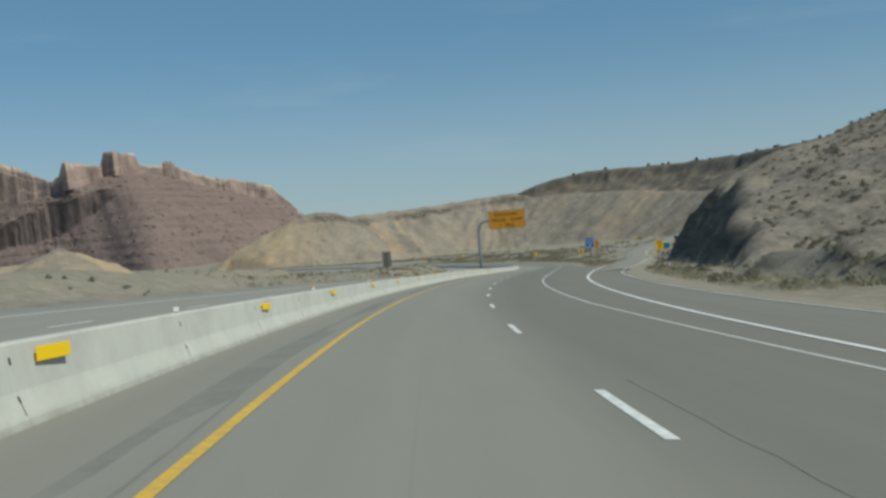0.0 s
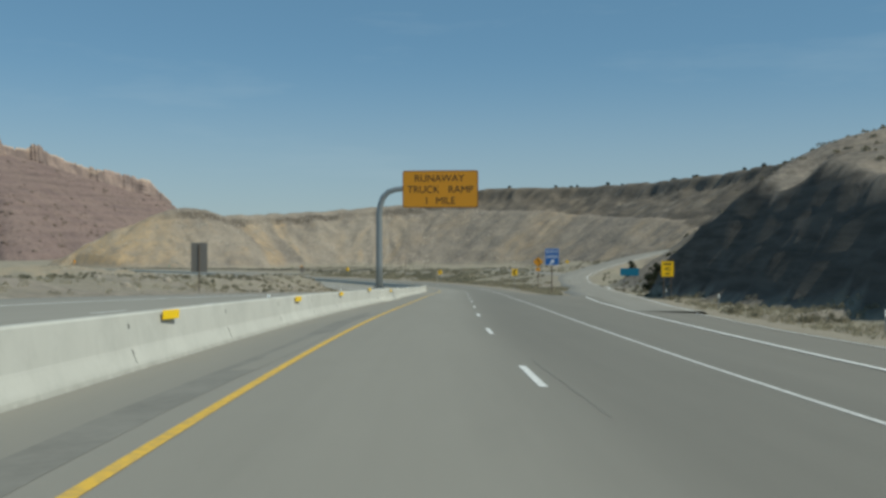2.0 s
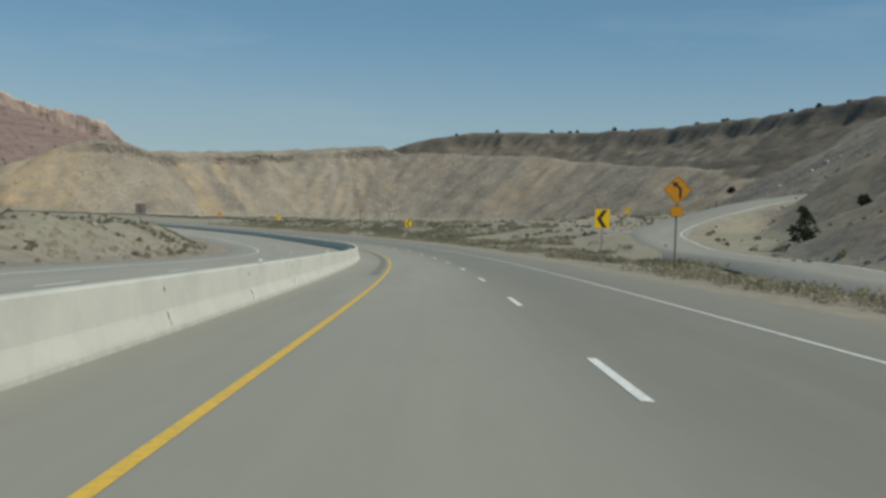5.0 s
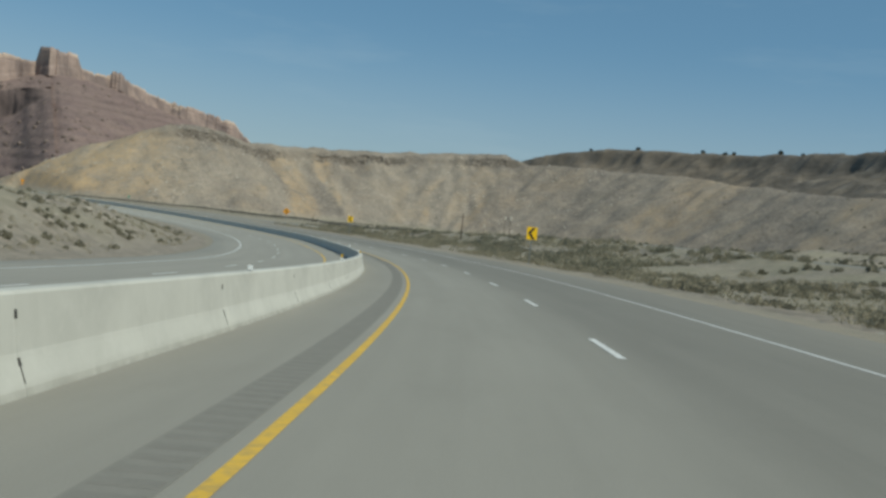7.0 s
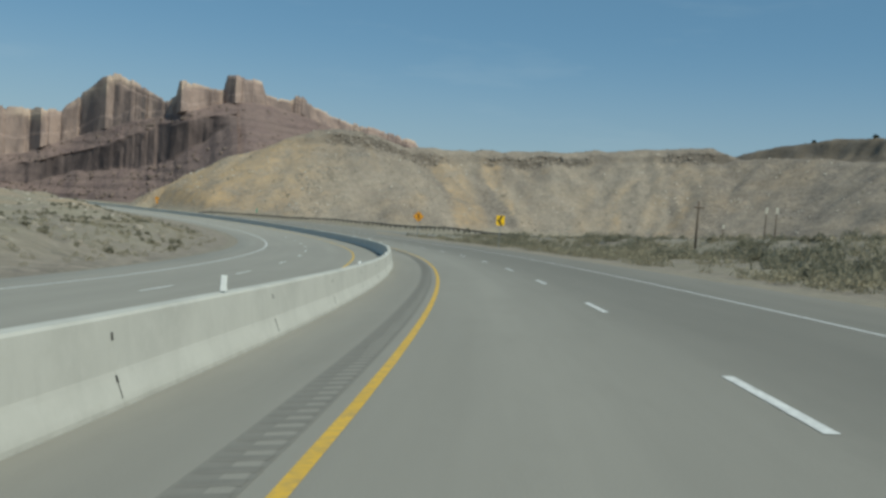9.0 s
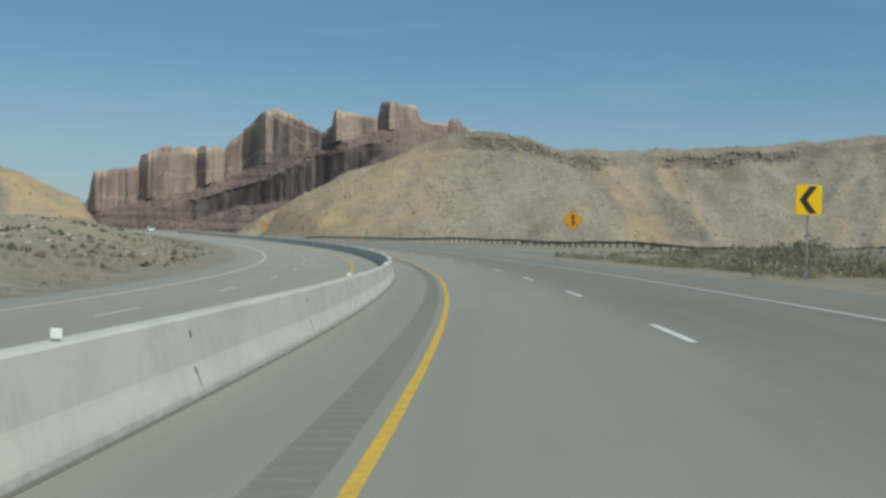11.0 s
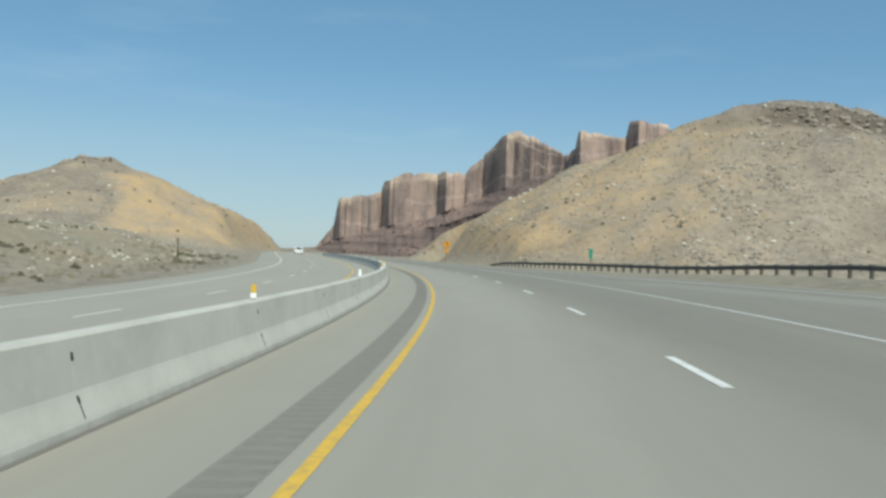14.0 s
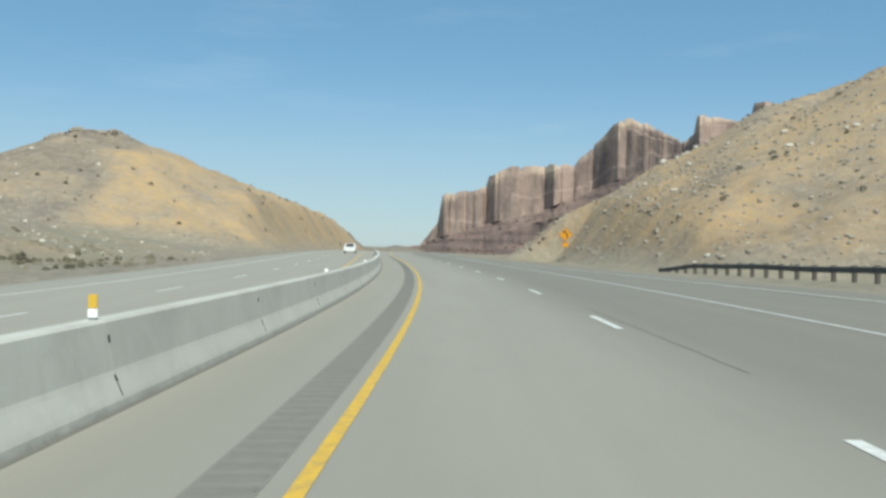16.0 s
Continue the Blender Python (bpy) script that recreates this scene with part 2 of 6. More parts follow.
def concrete_material():
    m, nt, b = material("barrier_concrete", 0.85, 0.0, 0.25)
    v = coords(nt)
    c = mixed(nt, grain(nt, v, 0.9, 0.35, 0.65, 6), (0.53, 0.52, 0.465), (0.455, 0.447, 0.40))
    c = mixed(nt, times(nt, grain(nt, v, 2.6, 0.5, 0.75, 7, 0.7), 0.5), c, (0.62, 0.61, 0.555))
    c = mixed(nt, times(nt, grain(nt, v, 0.45, 0.56, 0.72, 6), 0.35), c, (0.33, 0.32, 0.285))
    c = mixed(nt, times(nt, grain(nt, coords(nt, "Object", (2.4, 2.4, 0.3)), 1.2, 0.58, 0.78, 5), 0.3), c, (0.25, 0.235, 0.2))
    # grime splashed up from the road along the foot
    up = nt.nodes.new("ShaderNodeSeparateXYZ")
    nt.links.new(nt.nodes["Texture Coordinate"].outputs["Object"], up.inputs[0])
    splash = nt.nodes.new("ShaderNodeMapRange")
    splash.inputs["From Min"].default_value, splash.inputs["From Max"].default_value, splash.inputs["To Min"].default_value, splash.inputs["To Max"].default_value = 0.0, 0.14, 0.7, 0.0
    nt.links.new(up.outputs["Z"], splash.inputs["Value"])
    c = mixed(nt, times(nt, splash.outputs["Result"], grain(nt, v, 5.0, 0.3, 0.6, 5)), c, (0.24, 0.225, 0.19))
    info = nt.nodes.new("ShaderNodeObjectInfo")
    c = mixed(nt, times(nt, info.outputs["Random"], 0.35), c, (0.42, 0.41, 0.365))
    nt.links.new(c, b.inputs["Base Color"])
    bump(nt, b, grain(nt, v, 30, 0.3, 0.7, 4), 0.12, 0.006)
    return m


def leaf_material(name, a, c2):
    m, nt, b = material(name, 0.9, 0.0, 0.1)
    g = nt.nodes.new("ShaderNodeNewGeometry")
    c = mixed(nt, grain(nt, coords(nt), 0.9, 0.35, 0.65, 3), a, c2)
    c = mixed(nt, times(nt, g.outputs["Random Per Island"], 0.35), c, tuple(x * 0.7 for x in c2))
    nt.links.new(c, b.inputs["Base Color"])
    # thin leaves let some light through
    glow = nt.nodes.new("ShaderNodeBsdfTranslucent")
    nt.links.new(c, glow.inputs["Color"])
    both = nt.nodes.new("ShaderNodeMixShader")
    both.inputs[0].default_value = 0.4
    nt.links.new(b.outputs[0], both.inputs[1])
    nt.links.new(glow.outputs[0], both.inputs[2])
    nt.links.new(both.outputs[0], nt.nodes["Material Output"].inputs["Surface"])
    return m


ASPHALT = asphalt_material("asphalt", (0.195, 0.184, 0.157), (0.26, 0.245, 0.209), True)
ASPHALT_B = asphalt_material("asphalt_far_side", (0.21, 0.198, 0.17), (0.275, 0.26, 0.222), True)
ASPHALT_RAMP = asphalt_material("asphalt_ramp", (0.205, 0.193, 0.166), (0.262, 0.246, 0.212), False)
SOIL, GRAVEL, BUTTE, CONCRETE = ground_material(), gravel_material(), butte_material(), concrete_material()
YELLOW_LINE = line_material("yellow_road_paint", (0.66, 0.41, 0.045))
WORN_LINE = line_material("worn_white_road_paint", (0.62, 0.61, 0.575))
WHITE_LINE = line_material("white_road_paint", (0.72, 0.71, 0.67))
FRESH_LINE = line_material("fresh_white_road_paint", (0.84, 0.83, 0.79))
GROOVE = plain("milled_groove", (0.2, 0.188, 0.161), 0.95)
RUMBLE_DUST = plain("worn_band", (0.215, 0.203, 0.174), 0.95)
RUMBLE_DUST_OLD = plain("old_worn_band", (0.20, 0.19, 0.165), 0.95, 0.0, 0.5, 0.8)
SEALANT = plain("crack_sealant", (0.185, 0.175, 0.15), 0.8)
FOOT_SHADE = plain("foot_gap_shade", (0.17, 0.16, 0.14), 0.95)
JOINT = plain("dark_joint", (0.05, 0.045, 0.04), 0.9)
STEEL = plain("galvanised_steel", (0.30, 0.32, 0.325), 0.5, 0.55)
RUSTED = plain("weathered_steel", (0.125, 0.12, 0.108), 0.75, 0.1)
POST_TIMBER = plain("creosoted_timber", (0.095, 0.085, 0.072), 0.9)
TIMBER = plain("weathered_timber", (0.13, 0.10, 0.075), 0.9)
SIGN_ORANGE = plain("sign_amber_sheeting", (0.62, 0.27, 0.015), 0.45, 0.0, 0.15)
SIGN_YELLOW = plain("sign_yellow_sheeting", (0.85, 0.52, 0.01), 0.4, 0.0, 0.1)
SIGN_BLUE = plain("sign_blue_sheeting", (0.012, 0.10, 0.34), 0.45, 0.0, 0.15)
SIGN_TEAL = plain("sign_teal_sheeting", (0.015, 0.17, 0.28), 0.45, 0.0, 0.15)
SIGN_GREEN = plain("sign_green_sheeting", (0.02, 0.25, 0.17), 0.45, 0.0, 0.15)
SIGN_BLACK = plain("sign_black_lettering", (0.02, 0.018, 0.015), 0.6, 0.0, 0.1)
SIGN_WHITE = plain("sign_white_lettering", (0.75, 0.78, 0.8), 0.5, 0.0, 0.1)
SIGN_BACK = plain("sign_back_aluminium", (0.20, 0.185, 0.165), 0.6, 0.3)
REFLECTOR = plain("yellow_reflector", (0.95, 0.62, 0.0), 0.35, 0.0, 0.05)
REFLECTOR_AMBER = plain("amber_reflector_plate", (0.62, 0.40, 0.05), 0.4, 0.0, 0.1)
REFLECTOR_WHITE = plain("white_reflector", (0.85, 0.85, 0.82), 0.35, 0.0, 0.05)
SAGE = leaf_material("sage_leaf", (0.33, 0.30, 0.22), (0.205, 0.192, 0.138))
SAGE_DARK = leaf_material("olive_sage_leaf", (0.36, 0.33, 0.245), (0.225, 0.215, 0.152))
GRASS = leaf_material("dry_grass", (0.45, 0.40, 0.285), (0.32, 0.285, 0.20))
JUNIPER = leaf_material("juniper_leaf", (0.07, 0.078, 0.048), (0.04, 0.048, 0.03))
BARK = plain("juniper_bark", (0.12, 0.09, 0.065), 0.95)
STONE = plain("grey_stone", (0.30, 0.265, 0.215), 0.95, 0.0, 0.5, 1.2, 0.5)
LEDGE_STONE = plain("dark_ledge_stone", (0.29, 0.25, 0.205), 0.95, 0.0, 0.5, 0.8, 0.5)
RUBBLE_STONE = plain("red_rubble", (0.17, 0.128, 0.107), 0.95, 0.0, 0.5, 0.3, 0.5)
GRATE_IRON = plain("cast_iron", (0.2, 0.19, 0.17), 0.7, 0.2)
WEATHERED_BOARD = plain("weathered_board", (0.42, 0.40, 0.345), 0.85)
PALE_STONE = plain("pale_stone", (0.52, 0.48, 0.41), 0.95, 0.0, 0.4, 1.2, 0.5)
CAR_WHITE = plain("white_car_paint", (0.75, 0.75, 0.74), 0.3)
CAR_GLASS = plain("car_glass", (0.03, 0.035, 0.04), 0.1)
CAR_TYRE = plain("tyre_rubber", (0.02, 0.02, 0.02), 0.9)

# ---- the road's line: curvature, grade, cross fall and lane offset at even steps ----
STEP = 780.0 / 19
KNOTS = np.array([-20 - 3 * STEP + STEP * k for k in range(27)])
KAPPA = [-0.003, -0.003, -0.002952] + [-0.0024, -0.001848, -0.001262, -0.000515, 0.000285, 0.001209, 0.002212, 0.00269, 0.002647, 0.00263, 0.002651, 0.002894, 0.002509, 0.002006, 0.001465, 0.0005, -0.0003, -0.0007, -0.0007, -0.0005] + [0.0] * 4
GRADE = [-0.044] * 3 + [-0.0446, -0.0452, -0.0435, -0.0454, -0.0468, -0.0475, -0.0425, -0.0351, -0.0293, -0.0227, -0.0169, -0.0092, -0.0043, -0.0039, -0.0019, 0, 0.0005, 0.0005, -0.002, -0.01] + [-0.02, -0.03, -0.03, -0.03]
BANK = [0.1, 0.1, 0.0982] + [0.0847, 0.0712, 0.0543, 0.0376, 0.0179, -0.004, -0.0262, -0.045, -0.0502, -0.0497, -0.047, -0.0419, -0.04, -0.029, -0.0161, -0.0046, 0.0, 0, 0, 0] + [0.0] * 4
LANE0 = [-1.43] * 3 + [-1.6376, -1.848, -1.8793, -1.5651, -1.7492, -1.517, -1.2631, -1.1114, -1.1135, -0.8474, -1.0019, -1.1995, -1.0878, -0.9604, -0.7069, -0.5757, -0.5806, -0.5806, -0.5806, -0.5806] + [-0.58] * 4
SS = np.arange(KNOTS[0], KNOTS[-1], 2.0)


def eased(values, x):
    values = np.array(values)
    u = (x - KNOTS[0]) / STEP
    i = np.clip(u.astype(int), 0, len(KNOTS) - 2)
    f = u - i
    m = np.gradient(values)
    a, b, ma, mb = values[i], values[i + 1], m[i], m[i + 1]
    return (2 * f**3 - 3 * f**2 + 1) * a + (f**3 - 2 * f**2 + f) * ma + (3 * f**2 - 2 * f**3) * b + (f**3 - f**2) * mb


TH = np.cumsum(eased(KAPPA, SS)) * 2.0
TH -= np.interp(0, SS, TH)
CX, CY, CZ = np.cumsum(-np.sin(TH)) * 2.0, np.cumsum(np.cos(TH)) * 2.0, np.cumsum(eased(GRADE, SS)) * 2.0
CX, CY, CZ = (a - np.interp(0, SS, a) for a in (CX, CY, CZ))
CB, CL = eased(BANK, SS), eased(LANE0, SS)


def at(s, off, h=0.0):
    """World place at s metres along the road, off metres right of its yellow line, h above the pavement."""
    x, y, z, th, b, l = (np.interp(s, SS, a) for a in (CX, CY, CZ, TH, CB, CL))
    lat = l + off
    fall = np.interp(s, [60, 85, 130, 160, 190, 260, 285, 320, 350], [0.17, 0.12, 0.15, 0.12, 0.0, 0.0, 0.12, 0.12, 0.0]) * min(1.0, max(0.0, (-0.3 - off) / 1.7))
    return Vector((x + math.cos(th) * lat, y + math.sin(th) * lat, z - b * lat - fall + h))


def heading(s):
    return float(np.interp(s, SS, TH))


def road_coords(x, y):
    """Nearest s, and metres right of the yellow line, for arrays of places."""
    x, y = np.ravel(x), np.ravel(y)
    s, off, lat = np.empty(len(x)), np.empty(len(x)), np.empty(len(x))
    for k in range(0, len(x), 20000):
        q = slice(k, k + 20000)
        d = (x[q, None] - CX[None, ::2]) ** 2 + (y[q, None] - CY[None, ::2]) ** 2
        i = np.argmin(d, 1) * 2
        dx, dy = x[q] - CX[i], y[q] - CY[i]
        s[q] = SS[i] + np.clip(-dx * np.sin(TH[i]) + dy * np.cos(TH[i]), -3, 3)
        th = np.interp(s[q], SS, TH)
        dx, dy = x[q] - np.interp(s[q], SS, CX), y[q] - np.interp(s[q], SS, CY)
        side = dx * np.cos(th) + dy * np.sin(th)
        lat[q] = np.sign(side) * np.hypot(dx, dy)
        off[q] = lat[q] - np.interp(s[q], SS, CL)
    return s, off, lat


# ---- small mesh helpers ----
def mesh_object(name, verts, faces, mat, smooth=False):
    me = bpy.data.meshes.new(name)
    me.from_pydata([tuple(v) for v in verts], [], faces)
    me.materials.append(mat)
    if smooth:
        me.polygons.foreach_set("use_smooth", np.ones(len(me.polygons), bool))
    me.update()
    return new(name, me)


def empty(name, m, label="", category="", group="", kind=""):
    ob = new(name)
    ob.matrix_basis = m
    return tagged(ob, label, category, group, kind)


def part(name, bm, mat, parent, label=""):
    me = bpy.data.meshes.new(name)
    bm.to_mesh(me)
    bm.free()
    me.materials.append(mat)
    ob = new(name, me)
    ob.parent = parent
    return tagged(ob, label)


def box(size, centre=(0, 0, 0), bevel=0.0, bm=None):
    bm = bm or bmesh.new()
    r = bmesh.ops.create_cube(bm, size=1.0, matrix=Matrix.Translation(centre) @ Matrix.Diagonal((*size, 1)))
    if bevel:
        edges = {e for v in r["verts"] for e in v.link_edges}
        bmesh.ops.bevel(bm, geom=list(edges), offset=bevel, segments=2, affect="EDGES")
    return bm


def tube(points, radius, sides=10, bm=None):
    """A bent tube through points; radius a number or one a point."""
    bm = bm or bmesh.new()
    pts = [Vector(p) for p in points]
    radii = radius if isinstance(radius, (list, tuple)) else [radius] * len(pts)
    rings = []
    for i, p in enumerate(pts):
        d = (pts[min(i + 1, len(pts) - 1)] - pts[max(i - 1, 0)]).normalized()
        a = d.cross(Vector((0.013, 1, 0.02))).normalized()
        b = d.cross(a)
        rings.append([bm.verts.new(p + radii[i] * (math.cos(2 * math.pi * k / sides) * a + math.sin(2 * math.pi * k / sides) * b)) for k in range(sides)])
    for r0, r1 in zip(rings[:-1], rings[1:]):
        for k in range(sides):
            bm.faces.new((r0[k], r0[(k + 1) % sides], r1[(k + 1) % sides], r1[k])).smooth = True
    bm.faces.new(rings[0][::-1])
    bm.faces.new(rings[-1])
    return bm


def plate(outline, thick, y=0.0, bm=None):
    """A flat plate in the xz plane with the given outline, its face towards -y."""
    bm = bm or bmesh.new()
    f = [bm.verts.new((x, y, z)) for x, z in outline]
    k = [bm.verts.new((x, y + thick, z)) for x, z in outline]
    bm.faces.new(f)
    bm.faces.new(k[::-1])
    n = len(f)
    for i in range(n):
        bm.faces.new((f[i], k[i], k[(i + 1) % n], f[(i + 1) % n]))
    bmesh.ops.recalc_face_normals(bm, faces=bm.faces)
    return bm


def rounded(w, h, r, n=4):
    out = []
    for cx, cz, a0 in ((w / 2 - r, h / 2 - r, 0), (-w / 2 + r, h / 2 - r, 90), (-w / 2 + r, -h / 2 + r, 180), (w / 2 - r, -h / 2 + r, 270)):
        out += [(cx + r * math.cos(radians(a0 + 90 * k / n)), cz + r * math.sin(radians(a0 + 90 * k / n))) for k in range(n + 1)]
    return out


def word_mesh(text, height, spread):
    cu = bpy.data.curves.new("word", "FONT")
    cu.body, cu.size, cu.align_y, cu.extrude, cu.space_character = text, height * 1.38, "CENTER", 0.002, spread
    tmp = new("word", cu)
    bpy.context.view_layer.update()
    me = bpy.data.meshes.new_from_object(tmp.evaluated_get(bpy.context.evaluated_depsgraph_get()))
    bpy.data.objects.remove(tmp)
    xs = [v.co.x for v in me.vertices]
    return me, min(xs), max(xs)


def lettering(text, height, x, z, mat, parent, y=-0.006, name="lettering", spread=1.0, space=0.8):
    """A line of capitals, word by word, centred at x, z on a sign's face."""
    words = [word_mesh(w, height, spread) for w in text.split()]
    gap = space * height
    place = x - (sum(b - a for _, a, b in words) + gap * (len(words) - 1)) / 2
    for me, a, b in words:
        me.materials.clear()
        me.materials.append(mat)
        ob = new(name, me)
        ob.parent = parent
        ob.matrix_basis = Matrix.Translation((place - a, y, z)) @ pose(0, 0, 0, 90, 0, 0)
        place += b - a + gap


def ribbon(name, stations, mat, smooth=True, v_of=None):
    """A strip along the road. stations: function of s giving a list of (off, h); sampled every 3 m. UV in metres."""
    (s0, s1), profile = stations
    ss = np.arange(s0, s1 + 0.01, 3.0)
    verts, uvs, n = [], [], 0
    for s in ss:
        row = profile(s)
        n = len(row)
        for off, h in row:
            verts.append(at(s, off, h))
            uvs.append((off, s))
    faces = [(i * n + k, i * n + k + 1, (i + 1) * n + k + 1, (i + 1) * n + k) for i in range(len(ss) - 1) for k in range(n - 1)]
    ob = mesh_object(name, verts, faces, mat, smooth)
    uv = ob.data.uv_layers.new(name="UVMap")
    idx = np.empty(len(ob.data.loops), int)
    ob.data.loops.foreach_get("vertex_index", idx)
    uv.data.foreach_set("uv", np.array(uvs)[idx].ravel())
    return ob


# ---- the ground ----
def lattice(x, y, seed):
    """Smooth value noise, 0..1, on a unit grid."""
    xi, yi = np.floor(x).astype(np.int64), np.floor(y).astype(np.int64)
    fx, fy = x - xi, y - yi
    fx, fy = fx * fx * (3 - 2 * fx), fy * fy * (3 - 2 * fy)

    def corner(a, b):
        h = (a * 374761393 + b * 668265263 + seed * 974711) & 0x7FFFFFFF
        h = ((h ^ (h >> 13)) * 1274126177) & 0x7FFFFFFF
        return ((h ^ (h >> 16)) & 0xFFFFF) / 0xFFFFF
    return (corner(xi, yi) * (1 - fx) + corner(xi + 1, yi) * fx) * (1 - fy) + (corner(xi, yi + 1) * (1 - fx) + corner(xi + 1, yi + 1) * fx) * fy


def fbm(x, y, octaves, seed):
    """Fractal noise, about 0..1 with mean 0.5."""
    out, total, k = 0.0, 0.0, 1.0
    for o in range(octaves):
        out = out + k * lattice(x * 2**o + 7.3 * o, y * 2**o - 3.1 * o, seed + 31 * o)
        total, k = total + k, k * 0.5
    return out / total


def crest(points, slope, x, y, cap=0.0, cap_slope=2.0, rough=0.0, seed=0.0, gully=0.9):
    """Height of a ridge that falls away on both sides of its crest line; cap: metres of cliff below the top."""
    best = np.full(len(x), -400.0)
    for (ax, ay, az), (bx, by, bz) in zip(points[:-1], points[1:]):
        ux, uy = bx - ax, by - ay
        u = np.clip(((x - ax) * ux + (y - ay) * uy) / (ux * ux + uy * uy), 0, 1)
        d = np.hypot(x - ax - u * ux, y - ay - u * uy)
        if rough:
            d = np.maximum(d + np.clip(d / 14, 0, 1) * rough * (wobble(x, y, 17.0, seed) + 0.3 * wobble(x, y, 6.0, seed + 3)), 0)
        e = np.sqrt(d * d + 9.0) - 3.0
        drop = e * slope
        if cap:
            drop += cap * np.clip((e - 1.5) * cap_slope / cap, 0, 1) - np.minimum(e, 1.5 + cap / cap_slope) * slope
            drop += 0.25 * np.minimum(e, 1.5)
        # runnels that follow the fall line
        along = u * math.hypot(ux, uy) + ax * 0.6 - ay * 0.8
        drop += np.clip(d / 10, 0, 1) * gully * (np.abs(wobble(along, d * 0.22, 11.0, seed + 5)) - 0.45)
        best = np.maximum(best, az + u * (bz - az) - drop)
    return best


def wobble(x, y, size, seed=0.0):
    """Smooth noise in about -1..1, by a few turned waves."""
    out = np.zeros(len(x))
    r = random.Random(int(seed * 10) + 5)
    for k in range(7):
        a, p, f = r.uniform(0, math.pi), r.uniform(0, 6.3), r.uniform(0.6, 1.9) * 2 * math.pi / size / 1.6
        q, g = r.uniform(0, 6.3), r.uniform(0.5, 1.1) * 2 * math.pi / size / 2.5
        out += np.sin((x * math.cos(a) + y * math.sin(a)) * f + p + 1.3 * np.sin((y * math.cos(a) - x * math.sin(a)) * g + q))
    return out / 4.2


RIGHT_HILL = [(-150, 588, -18), (-140, 598, -11), (-133, 606, -3.6), (-118, 615.5, 6.7), (-99, 624, 15.3), (-93, 627, 17.6), (-85, 632, 19.0), (-77, 640, 18.4),
              (-65, 651, 14.6), (-44, 670, 15.8), (-12, 683, 18), (20, 689, 20.5), (58, 686, 24)]
TAN_RIDGE = [(58, 686, 22), (70, 679, 21.3), (109, 656, 19.5), (140, 617, 17.2), (152, 600, 15), (180, 538, 11.4), (200, 480, 7.6), (208, 420, 2)]
DARK_MESA = [(60, 845, 22), (74, 838, 27), (87, 828, 32), (108, 814, 37.5), (136, 791, 41), (170, 744, 39.5), (192, 713, 38.3), (222, 640, 38), (238, 570, 39),
             (246, 490, 40.5), (275, 420, 41), (330, 370, 38)]
BACK_SLOPE = [(215, 450, 20), (201, 412, 27), (190, 356, 30), (186, 300, 28)]
BUSH_END = [(70, 30, -6), (77, 60, 5), (84, 84, 13), (90, 106, 17.5), (95, 130, 20), (105, 181, 20.6), (109, 213, 19.6)]
BUSH_TAIL = [(109, 213, 19.6), (112, 246, 17.4), (113, 268, 12.5), (113, 288, 4), (113, 302, -7)]
LEFT_HILL = [(-400, 505, -7), (-330, 540, -4.5), (-268, 570, -1.5), (-251.5, 578, 3.8), (-248.5, 579.7, 6.9), (-249.6, 584, 7.2), (-257, 602.7, 3.6), (-268, 625, 0.9),
             (-289, 659, -2.6), (-324, 711, -8.2), (-351, 750, -11.8), (-388, 800, -14.4), (-430, 860, -17), (-450, 890, -24)]


SPUR = ((36, 29, 0.2), (50, 30, -0.9), (66, 31, -1.6), (84, 31, -0.6), (104, 32, 0.3), (111, 35.5, 3.6), (140, 39, 6.6), (160, 39, 8.2), (168, 38, 6.5))


def spur_lines():
    """The bushy shoulder above the road cut: lines from its edge back to the hill."""
    out = []
    for k, ((s, off, z), back) in enumerate(zip(SPUR, ((70, 40, 0.5), (74, 52, 3.5), (78, 66, 7), (82, 84, 13), (86, 106, 17.5), (88, 118, 19), (90, 130, 20), (94, 150, 20.1), (99, 178, 20.2)))):
        p = at(s, off)
        out += [(p.x, p.y, z), back] if k % 2 == 0 else [back, (p.x, p.y, z)]
    return out


SPUR_LINES = spur_lines()


def spur(x, y, s, off, base):
    """Height of the cut spur, and whether its steep cut face shows."""
    natural = crest(SPUR_LINES, 0.46, x, y, 0.0, 2.0, 1.6, 5, 1.2)
    toe = np.interp(s, [60, 110, 140, 165, 180, 192, 200], [26.5, 27.5, 27.8, 29.0, 30.4, 33.4, 39]) + 0.5 * wobble(s, 0 * s, 26, 51) + 1.6 * (fbm(s / 9, off / 9, 3, 52) - 0.5)
    steep = np.interp(s, [58, 90, 110, 130, 150, 165, 190], [0.9, 1.4, 1.6, 1.15, 1.3, 2.2, 2.2])
    reach = np.maximum(off - toe, 0)
    cut = base + steep * reach + 0.9 * np.clip(reach, 0, 1.5) * (fbm(s / 5, off / 5, 3, 53) - 0.2) - 0.3
    # ledges of harder rock stand out of the face
    cut += 0.3 * np.sin(cut * 1.9 + 2.4 * fbm(s / 30, off / 30, 2, 55)) * np.clip(reach / 2, 0, 1)
    end = np.interp(s, [140, 150, 166, 178, 190, 200], [15, 10, 6.5, 3.2, -2.6, -15]) + 0.75 * (off - 41) + 0.5 * wobble(s, off, 10, 54)
    ok = (off > 20) & (off < 130) & (s > 20) & (s < 260)
    return np.where(ok, np.minimum.reduce([natural, cut, end]), -300.0), ok & (np.minimum(cut, end) < natural - 0.2)


